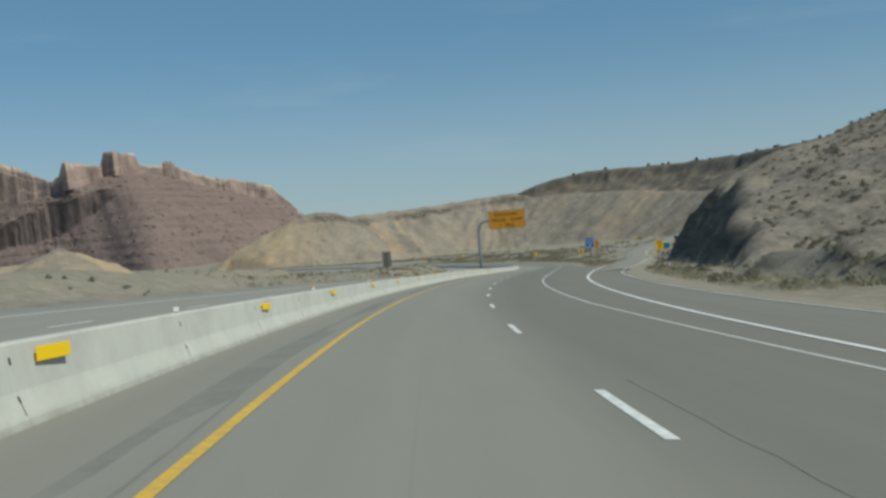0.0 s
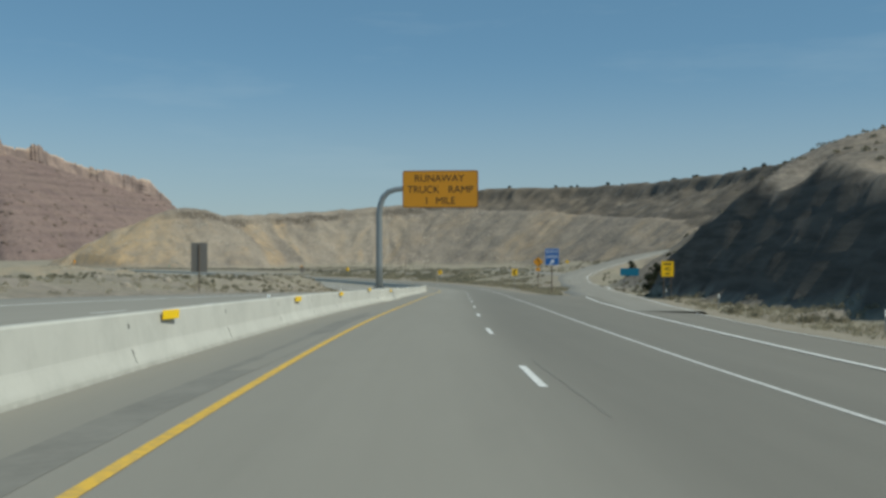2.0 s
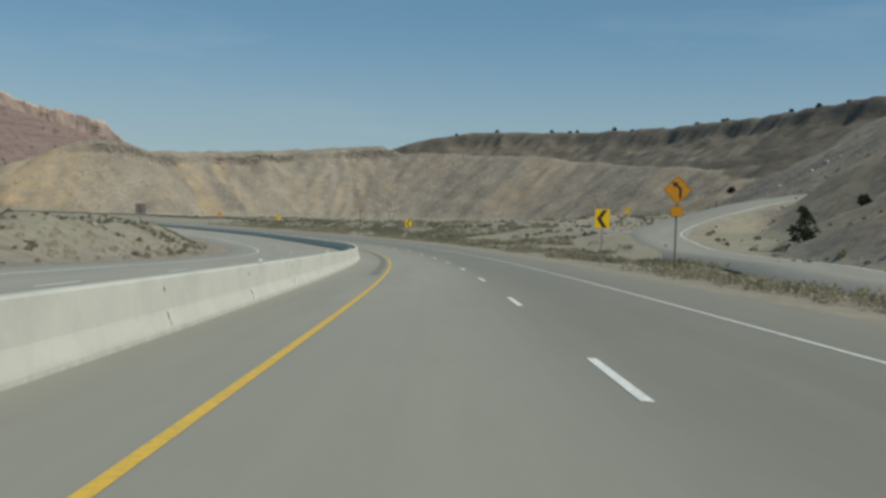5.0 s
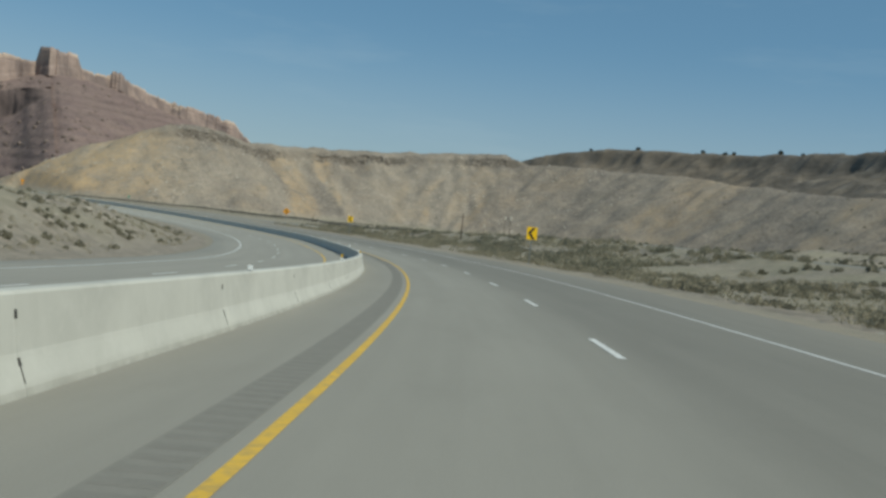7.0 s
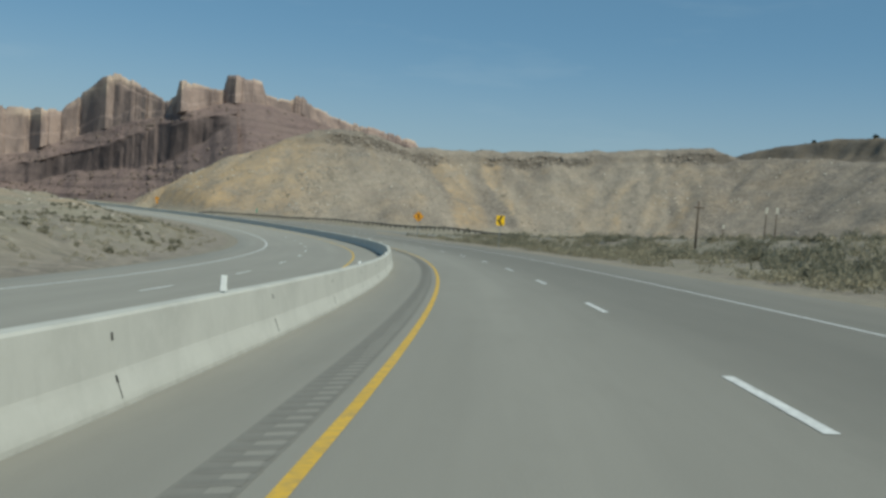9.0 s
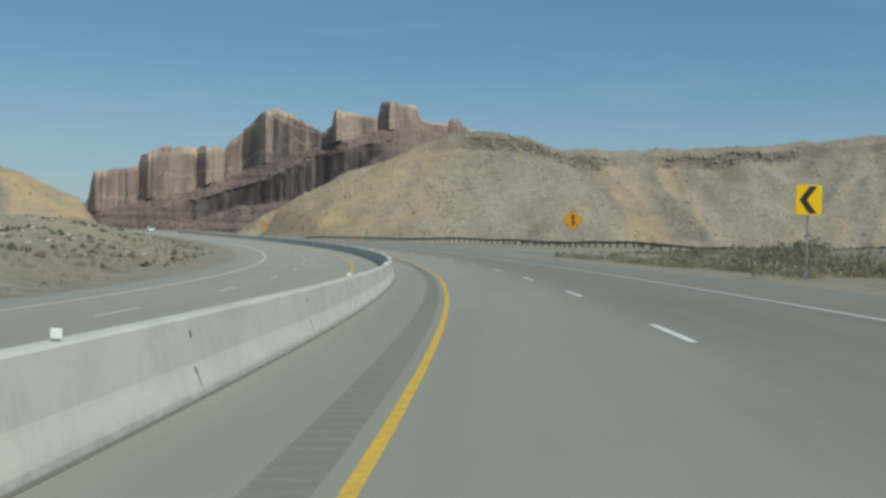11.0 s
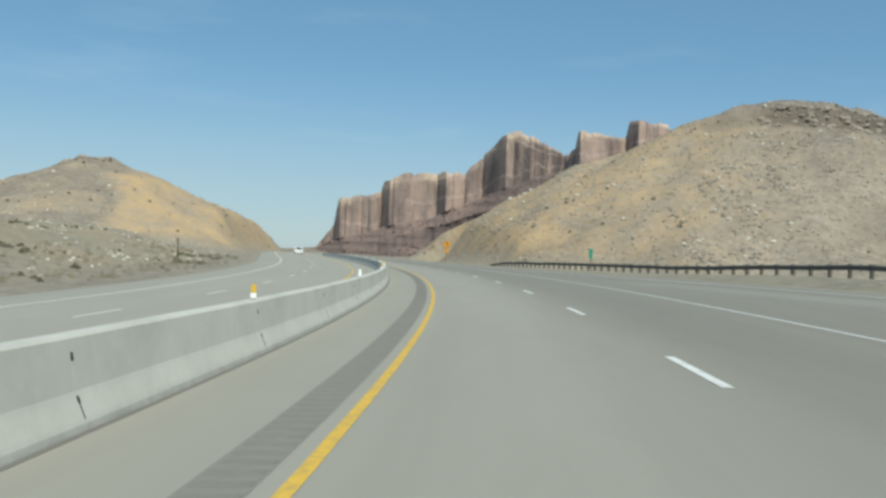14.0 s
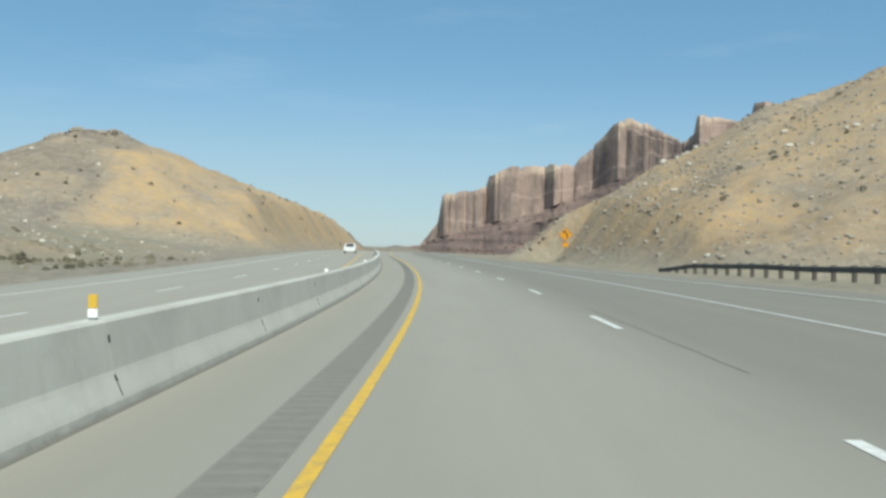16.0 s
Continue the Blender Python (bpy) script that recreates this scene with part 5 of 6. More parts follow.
def build_butte():
    P = np.array(BUTTE_CREST, float)
    seg = np.r_[0, np.cumsum(np.hypot(np.diff(P[:, 0]), np.diff(P[:, 1])))]
    n = 1500
    u = np.linspace(0, seg[-1], n)
    cx, cy, cz = (np.interp(u, seg, P[:, k]) for k in range(3))

    def smoothed(a, metres):
        w = int(metres / seg[-1] * n) // 2
        return np.convolve(np.pad(a, w, "edge"), np.ones(2 * w + 1) / (2 * w + 1), "valid")

    # smooth plan line for the outward side
    sx, sy = smoothed(cx, 200), smoothed(cy, 200)
    cx, cy = 0.5 * cx + 0.5 * sx, 0.5 * cy + 0.5 * sy
    ox, oy = 60 - sx, 300 - sy
    d = np.hypot(ox, oy)
    ox, oy = ox / d, oy / d
    zero = np.zeros(n)
    # towers: a short steep side to the west, a long sunlit side falling back eastward
    tower = np.interp(cx, [-1400, -1245, -1228, -1136, -1128, -1108, -1014, -1004, -984, -948, -906, -862, -800, -722, -694, -676, -622, -614, -602, -556, -538, -526, -500, -458, -446, -420, -384, -364, -300, -120],
                      [0, -10, 20, 4, -12, 24, 0, -8, 28, 2, -12, 52, 30, 2, -8, 32, -2, -6, 32, 8, 4, 24, 8, 2, 14, 4, -2, 10, 2, 0])
    calm = smoothed(tower, 110)
    # below the towers a rounded nose of the slope stands forward
    nose = np.interp(cx, [-1400, -1000, -760, -680, -640, -614, -590, -540, -450, -300, -120], [0, 0, -8, -16, -4, 30, 42, 38, 25, 10, 0])
    r = np.random.RandomState(8)
    block, cleft = np.zeros(n), np.zeros(n)
    e = 0.0
    while e < seg[-1]:
        w = r.uniform(14, 64)
        block[(u >= e) & (u < e + w)] = r.uniform(-3.5, 3.5)
        cleft -= r.uniform(0.5, 3.5) * np.exp(-((u - e) / r.uniform(1.2, 3.5)) ** 2)
        e += w
    foot = np.interp(cx, [a for a, _ in BUTTE_FOOT], [b for _, b in BUTTE_FOOT])
    foot = np.minimum(foot + 5 * (fbm(u / 30, zero, 3, 101) - 0.5), cz - 3)
    notch = np.where(fbm(u / 13, zero, 2, 102) > 0.62, -3.0, 0.0)
    cz = cz + (4.0 * (fbm(u / 16, zero, 3, 103) - 0.5) + 0.6 * block + notch) * (cz > 0)
    base = -26.0
    hgt = cz - foot
    big = np.clip(hgt / 60, 0.25, 1)
    rib = 12 * (np.abs(2 * fbm(u / 60, zero, 2, 104) - 1) - 0.35)
    arm = np.interp(cx, [-600, -500], [0, 1])
    patchy = np.clip(6 * (fbm(u / 50, zero, 2, 119) - 0.45), 0, 1)
    # pale cap colour runs lower on the long eastward sides: sunlight painted in
    sunward = np.clip(0.5 - 2.5 * smoothed(np.gradient(tower, u), 14), 0, 1)
    rows = []                       # distance out, height, cap, cliff, dark band
    rows.append((tower - 160, base + zero, 0, 0, 0))
    rows.append((tower - 60, np.maximum(cz - 14, base), 0.8, 0.2, 0))
    rows.append((tower - 10, cz - 0.5, 1, 0.2, 0))
    for f in np.linspace(0, 1, 24):
        z = cz - hgt * f
        step = 3.5 * np.clip((f - 0.04 - 0.3 * fbm(u / 45, zero, 3, 105)) / 0.03, 0, 1) * patchy + 3 * np.clip((f - 0.45 - 0.5 * fbm(u / 60, zero, 3, 106)) / 0.05, 0, 1)
        # the low eastern arm is stacked in beds instead of towers
        step = step * (1 - arm) + arm * sum(7 * np.clip((f - q - 0.12 * fbm(u / 30, zero, 3, 118 + int(40 * q))) / 0.04, 0, 1) for q in (0.05, 0.3, 0.55, 0.75))
        shoulder = -7 * np.clip(1 - f / 0.16, 0, 1) ** 2
        out = tower + (2 + 9 * f + step + shoulder + 5 * f * f) * big + (1 - 0.75 * arm) * (block * (0.5 + 0.6 * f) + cleft * (0.5 + 0.5 * min(1, 2 * f)) - rib * (0.35 + 0.65 * f) * big)
        out = out + 1.8 * (fbm(u / 13, z / 34, 3, 107) - 0.5) + 0.6 * (fbm(u / 16, z / 9, 2, 108) - 0.5)
        rows.append((out, z, np.clip(1.2 - f * (6.0 - 3.6 * sunward) + 1.8 * (fbm(u / 45, z / 60, 3, 109) - 0.5), 0, 1), 1.0 + zero, 0))
    sole = smoothed(rows[-1][0], 45)
    # rubble apron, lower dark cliff, apron again
    band = np.interp(cx, [-1300, -1060, -980, -640, -618, -600, -400, -300], [0.0, 0.5, 1, 1, 0.8, 0.15, 0.1, 0])
    top = np.minimum(np.interp(cx, [a for a, _ in BAND_TOP], [b for _, b in BAND_TOP]) + 9 * (fbm(u / 40, zero, 3, 110) - 0.5), foot - 2)
    low = np.minimum(np.interp(cx, [a for a, _ in BAND_LOW], [b for _, b in BAND_LOW]) + 14 * (fbm(u / 45, zero, 3, 111) - 0.5), top - 2)
    top = np.where(cx > -600, foot - 0.18 * (foot - base), top)
    low = np.where(cx > -600, foot - 0.30 * (foot - base), low)
    face = 14 * (np.abs(2 * fbm(u / 30, zero, 3, 112) - 1) - 0.3)
    run, zz = zero, foot
    for goal, steps, pitch, lower in ((top, 12, 1.5, 0), (low, 12, 0.22, 1), (base - 2 + zero, 30, 2.0, 0)):
        start = zz
        level_out = smoothed(run, 80) - run      # ribs of the bed above fade out downhill
        for k in range(1, steps + 1):
            z = start + (goal - start) * k / steps
            fallen = foot - z
            # beds of harder rock break the slope into steps
            bed = np.sin(z * 0.42 + 3.0 * fbm(u / 150, zero, 2, 113)) + 0.6 * np.sin(z * 1.05 + 5.0 * fbm(u / 90, zero, 2, 114))
            ease = pitch * (1 + 0.55 * np.clip(bed, -1, 1)) if not lower else pitch * band + 1.8 * (1 - band) * (1 + 0.5 * np.clip(bed, -1, 1))
            run = run + np.maximum(zz - z, 0) * ease
            w = np.exp(-fallen / 20)
            line = w * (sole + 1) + (1 - w) * (calm + 24) + (1 - np.exp(-fallen / 30)) * nose
            gully = np.minimum(0.2 * fallen, 20) * (np.abs(2 * fbm(u / 75 + fallen / 400, fallen / 120, 4, 115) - 1) - 0.35)
            lump = 1.2 * (fbm(u / 14, z / 9, 2, 116) - 0.5)
            if lower:
                gully = gully - band * smoothed(face, 8)
            # fans of rubble spread from the clefts
            fan = sum(h * np.clip(fallen / 130, 0, 1.3) * np.exp(-((cx - c) / (14 + 0.42 * fallen)) ** 2) for c, h in ((-572, 60), (-480, 26), (-400, 22), (-705, 16), (-800, 22), (-900, 14), (-985, 20), (-1085, 16)))
            hard = np.clip(-bed - 0.35, 0, 1)
            dark = band * (0.5 if k == steps else 1) + (1 - band) * 0.5 * hard if lower else 0.5 * hard * np.clip(3.0 * fbm(u / 50, z / 18, 3, 117) - 1.0, 0, 1)
            settled = run + level_out * (1 - np.exp(-np.maximum(start - z, 0) / 7))
            rows.append((smoothed(line + settled + fan - gully, 34) + lump, z, 0, 0.0, dark) if not lower else (line + settled + fan - gully + lump, z, 0, 0.0, dark))
            zz = z
        run = run + level_out
    # keep the skyline where it is seen from the road, though the towers stand nearer
    rows = [(q[0], -12 + (q[1] + 12) * (1 - np.clip(tower if k < 27 else calm, -20, 60) / d), *q[2:]) for k, q in enumerate(rows)]
    m = len(rows)
    verts = np.stack([np.stack([cx + ox * q[0], cy + oy * q[0], q[1] + zero], 1) for q in rows], 1).reshape(-1, 3)
    faces = [(i * m + k, i * m + k + 1, (i + 1) * m + k + 1, (i + 1) * m + k) for i in range(n - 1) for k in range(m - 1)]
    thing = mesh_object("rock_butte", verts, faces, BUTTE)
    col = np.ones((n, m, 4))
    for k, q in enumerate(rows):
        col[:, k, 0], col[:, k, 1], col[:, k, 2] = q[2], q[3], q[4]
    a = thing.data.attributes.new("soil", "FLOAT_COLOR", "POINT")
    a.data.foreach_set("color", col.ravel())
    rr = np.random.RandomState(77)
    grid = verts.reshape(n, m, 3)
    i, k = rr.randint(20, n - 20, 2400), rr.choice(np.r_[28:38, 52:78], 2400)
    t = rr.rand(2400)[:, None]
    RUBBLE.append(grid[i, k] * (1 - t) + grid[i, k + 1] * t)
    tagged(thing, "red-brown layered sandstone butte with pale cliffs and rubble slopes", "butte", kind="structure")


build_butte()


# ---- guardrail at the foot of the hill ----
def build_guardrail():
    pts = [(424, 62), (440, 47), (455, 35), (470, 28), (512, 23), (555, 20), (592, 19.4)]
    ss = np.r_[np.arange(424, 470, 1.1), np.arange(470, 589.1, 1.905)]
    offs = np.interp(ss, [p[0] for p in pts], [p[1] for p in pts])
    offs = np.convolve(np.pad(offs, 6, "edge"), np.ones(13) / 13, "valid")
    tops = []
    for s, o in zip(ss, offs):
        p = at(s, o)
        tops.append(Vector((p.x, p.y, level(p.x, p.y) - 0.5 * max(0.0, min(1.0, (s - 580) / 8)))))
    thing = empty("guardrail", Matrix(), "weathered dark steel guardrail on posts along the hill foot", "guardrail")
    prof = [(0.0, 0.40), (0.05, 0.45), (0.05, 0.50), (0.0, 0.555), (0.05, 0.61), (0.05, 0.66), (0.0, 0.71), (-0.012, 0.71), (0.03, 0.655), (0.03, 0.615), (-0.02, 0.555), (0.03, 0.495), (0.03, 0.455), (-0.012, 0.40)]
    bm = bmesh.new()
    rings = []
    for i, p in enumerate(tops):
        d = (tops[min(i + 1, len(tops) - 1)] - tops[max(i - 1, 0)]).normalized()
        left = Vector((-d.y, d.x, 0)).normalized()
        rings.append([bm.verts.new(p + left * (a + 0.12) + Vector((0, 0, z + 0.08))) for a, z in prof])
    n = len(prof)
    for a, b in zip(rings[:-1], rings[1:]):
        for k in range(n):
            bm.faces.new((a[k], a[(k + 1) % n], b[(k + 1) % n], b[k]))
    part("rail", bm, RUSTED, thing)
    for i, p in enumerate(tops):
        d = (tops[min(i + 1, len(tops) - 1)] - tops[max(i - 1, 0)]).normalized()
        turn = Matrix.Translation(p) @ Matrix.Rotation(math.atan2(d.y, d.x), 4, "Z")
        if i == 0:
            bm = box((0.15, 0.2, 1.2), (0, 0, 0.24), 0.008)
            box((0.13, 0.12, 0.34), (0, 0.1, 0.63), 0.0, bm)
            post = part("post", bm, POST_TIMBER, thing)
            post.matrix_basis = turn
        else:
            o = post.copy()
            scene.collection.objects.link(o)
            o.matrix_basis = turn


build_guardrail()


# ---- delineators and reflector plates on the barrier ----
def delineator(s, tall):
    p = at(s, -2.3, 0.81 * barrier_height(s))
    thing = empty("delineator", Matrix.Translation(p) @ Matrix.Rotation(heading(s), 4, "Z"),
                  "white and amber reflector marker on the barrier top" if tall else "small white reflector marker on the barrier top", "delineator", "barrier delineators")
    part("bracket", box((0.06, 0.05, 0.02), (0, 0, 0.009), 0.004), STEEL, thing)
    part("white_reflector", box((0.085, 0.02, 0.08), (0, 0, 0.056), 0.006), REFLECTOR_WHITE, thing)
    if tall:
        part("white_plate" if s in (296.0, 479.8) else "amber_reflector", box((0.08, 0.018, 0.125), (0, 0.002, 0.16), 0.006), REFLECTOR_WHITE if s in (296.0, 479.8) else REFLECTOR_AMBER, thing)


TALL = (10.6, 26.3, 217.5, 248.5, 264.0, 296.0, 433.9, 464.7, 479.8, 494.8, 510.6, 525.9)
for s in (-4.9, 10.6, 26.3, 41.8, 57.3, 72.8, 88.3, 125, 140.5, 156, 171.4, 186.8, 202.1, 217.5, 233, 248.5, 264.0, 280, 296.0, 311.3, 326.6, 341.9, 357.3, 372.6, 387.9, 403.3, 418.6, 433.9, 449.3, 464.7, 479.8, 494.8, 510.6, 525.9, 541.3, 556.7, 572, 587.5, 603):
    delineator(s, s in TALL)


def reflector_plate(s, h):
    m = frame_at(s + 0.35, -2.3, 0, 1.0)
    thing = empty("reflector_plate", m, "long bright yellow reflector panel fixed along the barrier face", "reflector", "barrier reflector plates")
    out = 0.15 if not 106 < s < 113 else 0.48
    for y in (-0.25, 0.25):
        part("bracket", box((0.07, 0.05, 0.06), (out - 0.02, y, h), 0.004), STEEL, thing)
    face = part("face", box((0.014, 0.74, 0.15), (out + 0.02, 0, h), 0.005), REFLECTOR, thing)
    face.matrix_basis = Matrix.Rotation(radians(2), 4, "Y") @ Matrix.Rotation(radians(-4), 4, "Z")


for s, h in ((-10.7, 0.66), (1.5, 0.63), (13.5, 0.66), (26.3, 0.68), (38.1, 0.61), (50.1, 0.66), (62.9, 0.74), (76.1, 0.72), (86.7, 0.73), (98.6, 0.84), (109.6, 0.70)):
    reflector_plate(s, h)


# ---- posts and small signs off the road ----
def marker_post(x, y, h, w, mat, label, name="marker_post", cross=False):
    g = level(x, y)
    thing = empty(name, sign_matrix(x, y, g, radians(30)), label, "post")
    part("post", tube([(0, 0, -0.3), (0.01, 0, h * 0.5), (0.02, 0, h)], [w, w * 0.9, w * 0.8], 8), TIMBER, thing)
    if cross:
        part("crossbar", box((1.1, 0.09, 0.12), (0, -w - 0.04, h * 0.86), 0.01), TIMBER, thing)
    else:
        tall = 1.05 if mat is SIGN_GREEN else h * 0.17
        part("plate", box((0.36, 0.03, tall), (0, -w - 0.015, h * 0.98 - tall / 2), 0.005), mat, thing)
    return thing


marker_post(28.9, 369.6, 4.4, 0.11, TIMBER, "weathered timber pole with a short crossbar on the brushy rise", "utility_pole", True)
marker_post(37.3, 386.0, 4.0, 0.07, WEATHERED_BOARD, "timber post with a pale board on the brushy rise")
marker_post(38.3, 385.6, 4.0, 0.07, WEATHERED_BOARD, "timber post with a pale board on the brushy rise")
marker_post(34.3, 397.7, 2.8, 0.06, WEATHERED_BOARD, "short timber post with a pale board on the brushy rise")
marker_post(-118.6, 506.9, 2.3, 0.10, SIGN_BACK, "dark sign post seen from behind on the verge")
marker_post(-78.3, 530.5, 2.5, 0.05, SIGN_GREEN, "slim post with a green mile marker by the guardrail")


def roadside_marker(s, off):
    p = at(s, off)
    thing = empty("roadside_delineator", sign_matrix(p.x, p.y, level(p.x, p.y), heading(s)), "slim roadside post with a white reflector below the cut", "delineator", "ramp delineators")
    part("post", box((0.06, 0.03, 1.3), (0, 0, 0.5), 0.004), STEEL, thing)
    part("reflector", box((0.09, 0.012, 0.30), (0, -0.024, 1.0), 0.004), REFLECTOR_WHITE, thing)


for s, off in ((88, 21.2), (117.6, 22.2), (147, 24.8)):
    roadside_marker(s, off)


def drain_grate():
    m = frame_at(439.8, -1.62, 0.0, 1.5)
    thing = empty("drain_grate", m, "dark cast iron drain grate in the shoulder", "drain")
    part("pit", box((0.62, 1.5, 0.012), (0, 0.75, 0.004)), JOINT, thing)
    for k in range(9):
        part("bar", box((0.045, 1.46, 0.012), (-0.28 + 0.07 * k, 0.75, 0.014), 0.003), GRATE_IRON, thing)


drain_grate()
panel_sign("roadside_sign_back", -3.8, 264.1, level(-3.8, 264.1) + 2.1, 1.2, 1.2, radians(184), SIGN_BACK, "grey back of a small sign on the inner verge", 1)


# ---- a distant car on the far carriageway ----
def parked_car():
    p = at(668, -6.6)
    thing = empty("car", Matrix.Translation(p) @ Matrix.Rotation(heading(668), 4, "Z"), "white car far along the other carriageway", "car")
    bm = bmesh.new()
    prof = [(-2.3, 0.35), (-2.3, 0.85), (-1.2, 1.0), (-0.6, 1.5), (1.2, 1.52), (2.1, 1.05), (2.3, 0.95), (2.3, 0.35)]
    a = [bm.verts.new((-0.9 if z < 1.2 else -0.72, y, z)) for y, z in prof]
    b = [bm.verts.new((0.9 if z < 1.2 else 0.72, y, z)) for y, z in prof]
    bm.faces.new(a)
    bm.faces.new(b[::-1])
    for i in range(len(a)):
        bm.faces.new((a[i], b[i], b[(i + 1) % len(a)], a[(i + 1) % len(a)]))
    bmesh.ops.recalc_face_normals(bm, faces=bm.faces)
    part("body", bm, CAR_WHITE, thing)
    part("windscreen", plate([(-0.66, 1.03), (0.66, 1.03), (0.6, 1.46), (-0.6, 1.46)], 0.01, -1.24), CAR_GLASS, thing)
    for x in (-0.8, 0.8):
        for y in (-1.4, 1.45):
            part("wheel", tube([(x - 0.1, y, 0.33), (x + 0.1, y, 0.33)], 0.33, 14), CAR_TYRE, thing)


parked_car()


# ---- scrub, grass, stones, junipers ----
def tuft(rng, n, w, h, blade):
    """Leaf quads of one low bush about the origin: corners and count."""
    quads = []
    for _ in range(n):
        a, r, e = rng.uniform(0, 2 * math.pi), rng.random() ** 0.6, rng.uniform(0.05, 1.0)
        c = np.array([math.cos(a) * r * w * (1 - 0.45 * e), math.sin(a) * r * w * (1 - 0.45 * e), h * e * (1.05 - 0.5 * r * r)])
        u = np.array([rng.gauss(0, 1), rng.gauss(0, 1), rng.gauss(0, 0.6)])
        v = np.array([rng.gauss(0, 0.5), rng.gauss(0, 0.5), 1.0])
        u, v = u / np.linalg.norm(u) * blade, v / np.linalg.norm(v) * blade * rng.uniform(1.0, 1.8)
        quads.append([c - u - v * 0.5, c + u - v * 0.5, c + u * 0.6 + v, c - u * 0.6 + v])
    return np.array(quads)


def scatter(name, places, kinds, mat, label, category, sizes):
    """Many small plants or stones as one mesh. kinds: arrays of quads; places: x, y, z rows."""
    rng = random.Random(len(places))
    out = []
    for (x, y, z), k in zip(places, sizes):
        q = kinds[rng.randrange(len(kinds))]
        a = rng.uniform(0, 6.3)
        c, s = math.cos(a), math.sin(a)
        m = np.array([[c, -s, 0], [s, c, 0], [0, 0, rng.uniform(0.8, 1.2)]]) * k
        out.append(q @ m.T + (x, y, z))
    v = np.concatenate(out).reshape(-1, 3)
    n = len(v) // 4
    me = bpy.data.meshes.new(name)
    me.vertices.add(len(v))
    me.vertices.foreach_set("co", v.ravel())
    me.loops.add(len(v))
    me.loops.foreach_set("vertex_index", np.arange(len(v)))
    me.polygons.add(n)
    me.polygons.foreach_set("loop_start", np.arange(0, len(v), 4))
    me.update()
    me.materials.append(mat)
    return tagged(new(name, me), label, category, kind="stuff")


def spots(n, s_range, off_range, seed, accept=None):
    """Random places on the ground by road coordinates."""
    r = np.random.RandomState(seed)
    s, o = r.uniform(*s_range, n), r.uniform(*off_range, n)
    xs, ys = np.empty(n), np.empty(n)
    for i in range(n):
        p = at(s[i], o[i])
        xs[i], ys[i] = p.x, p.y
    z, ss, oo, rise, _ = ground_height(xs, ys)
    ok = np.abs(ss - s) < 12
    # keep the ramp and the track clear
    ok &= ~((ss > -60) & (ss < 208) & (np.abs(oo - ramp_off(ss)) < 5.2)) & (oo > 12.6) | (oo < -16.5) & ok
    ok &= ~((oo > 0) & (ss > 445) & (oo < np.interp(ss, [445, 470, 512, 592], [34, 30, 26, 23])))
    ok &= ~((ss < 152) & (oo > 0) & (oo < ramp_off(ss) + 5.2))
    for x, y in fr + [p[:2] for p in EXIT_LINE]:
        ok &= np.hypot(xs - x, ys - y) > 6.5
    if accept:
        ok &= accept(xs, ys, ss, oo, rise)
    return np.stack([xs, ys, z], 1)[ok]


def area_spots(n, x0, x1, y0, y1, seed, accept):
    r = np.random.RandomState(seed)
    xs, ys = r.uniform(x0, x1, n), r.uniform(y0, y1, n)
    z, ss, oo, rise, _ = ground_height(xs, ys)
    ok = accept(xs, ys, ss, oo, rise)
    return np.stack([xs, ys, z], 1)[ok]


rng = random.Random(4)
def clump(r, quads, w, h, blade):
    """An uneven bush: a few tufts of different height grown into one another."""
    out = []
    for _ in range(4):
        k = r.uniform(0.45, 1.0)
        a, d = r.uniform(0, 6.3), r.uniform(0.1, 0.55)
        out.append(tuft(r, quads, w * k, h * k, blade) + (math.cos(a) * d, math.sin(a) * d, 0))
    return np.concatenate(out)


sage_kinds = [clump(rng, 38, 0.5, 0.5, 0.05) for _ in range(8)]
olive_kinds = [clump(rng, 80, 0.55, 0.5, 0.03) for _ in range(8)]
far_kinds = [tuft(rng, 40, 0.55, 0.42, 0.10) for _ in range(5)]
grass_kinds = [tuft(rng, 36, 0.30, 0.30, 0.03) for _ in range(4)]


def sizes_for(places, lo, hi, seed):
    return np.random.RandomState(seed).uniform(lo, hi, len(places))


def clumpy(level_):
    return lambda x, y, s, o, rise: (wobble(x, y, 16, 21) + 0.6 * wobble(x, y, 5, 22) > level_) & (rise < 1.5)


near_sage = spots(2400, (150, 300), (14.2, 33), 31, clumpy(0.35))
scatter("sagebrush", near_sage, sage_kinds, SAGE, "low grey-green sagebrush on the verge", "shrubs", sizes_for(near_sage, 0.35, 1.0, 1))
verge_grass = spots(7500, (140, 480), (13.2, 27), 32, clumpy(0.15))
scatter("dry_grass", verge_grass, grass_kinds, GRASS, "dry straw-coloured grass tufts along the verge", "grass", sizes_for(verge_grass, 0.6, 1.6, 2))
olive = spots(950, (290, 405), (16.5, 36), 39, lambda x, y, s, o, rise: (wobble(x, y, 12, 29) + 0.5 * wobble(x, y, 4, 30) > 0.25) & (rise < 1.5))
scatter("sagebrush", olive, olive_kinds, SAGE_DARK, "dense olive sagebrush along the outside of the curve", "shrubs", 0.8 + 1.6 * np.random.RandomState(9).rand(len(olive)) ** 1.5)
tall_grass = spots(2000, (290, 405), (14.2, 38), 59, clumpy(-0.1))
scatter("dry_grass", tall_grass, grass_kinds, GRASS, "tall dry grass between the sagebrush outside the curve", "grass", sizes_for(tall_grass, 0.9, 2.2, 29))
def past_edge(x, y, s, o, rise):
    return (o > np.interp(s, [425, 440, 455, 466], [14.5, 16.5, 19.5, 24])) & (rise < 1.5)


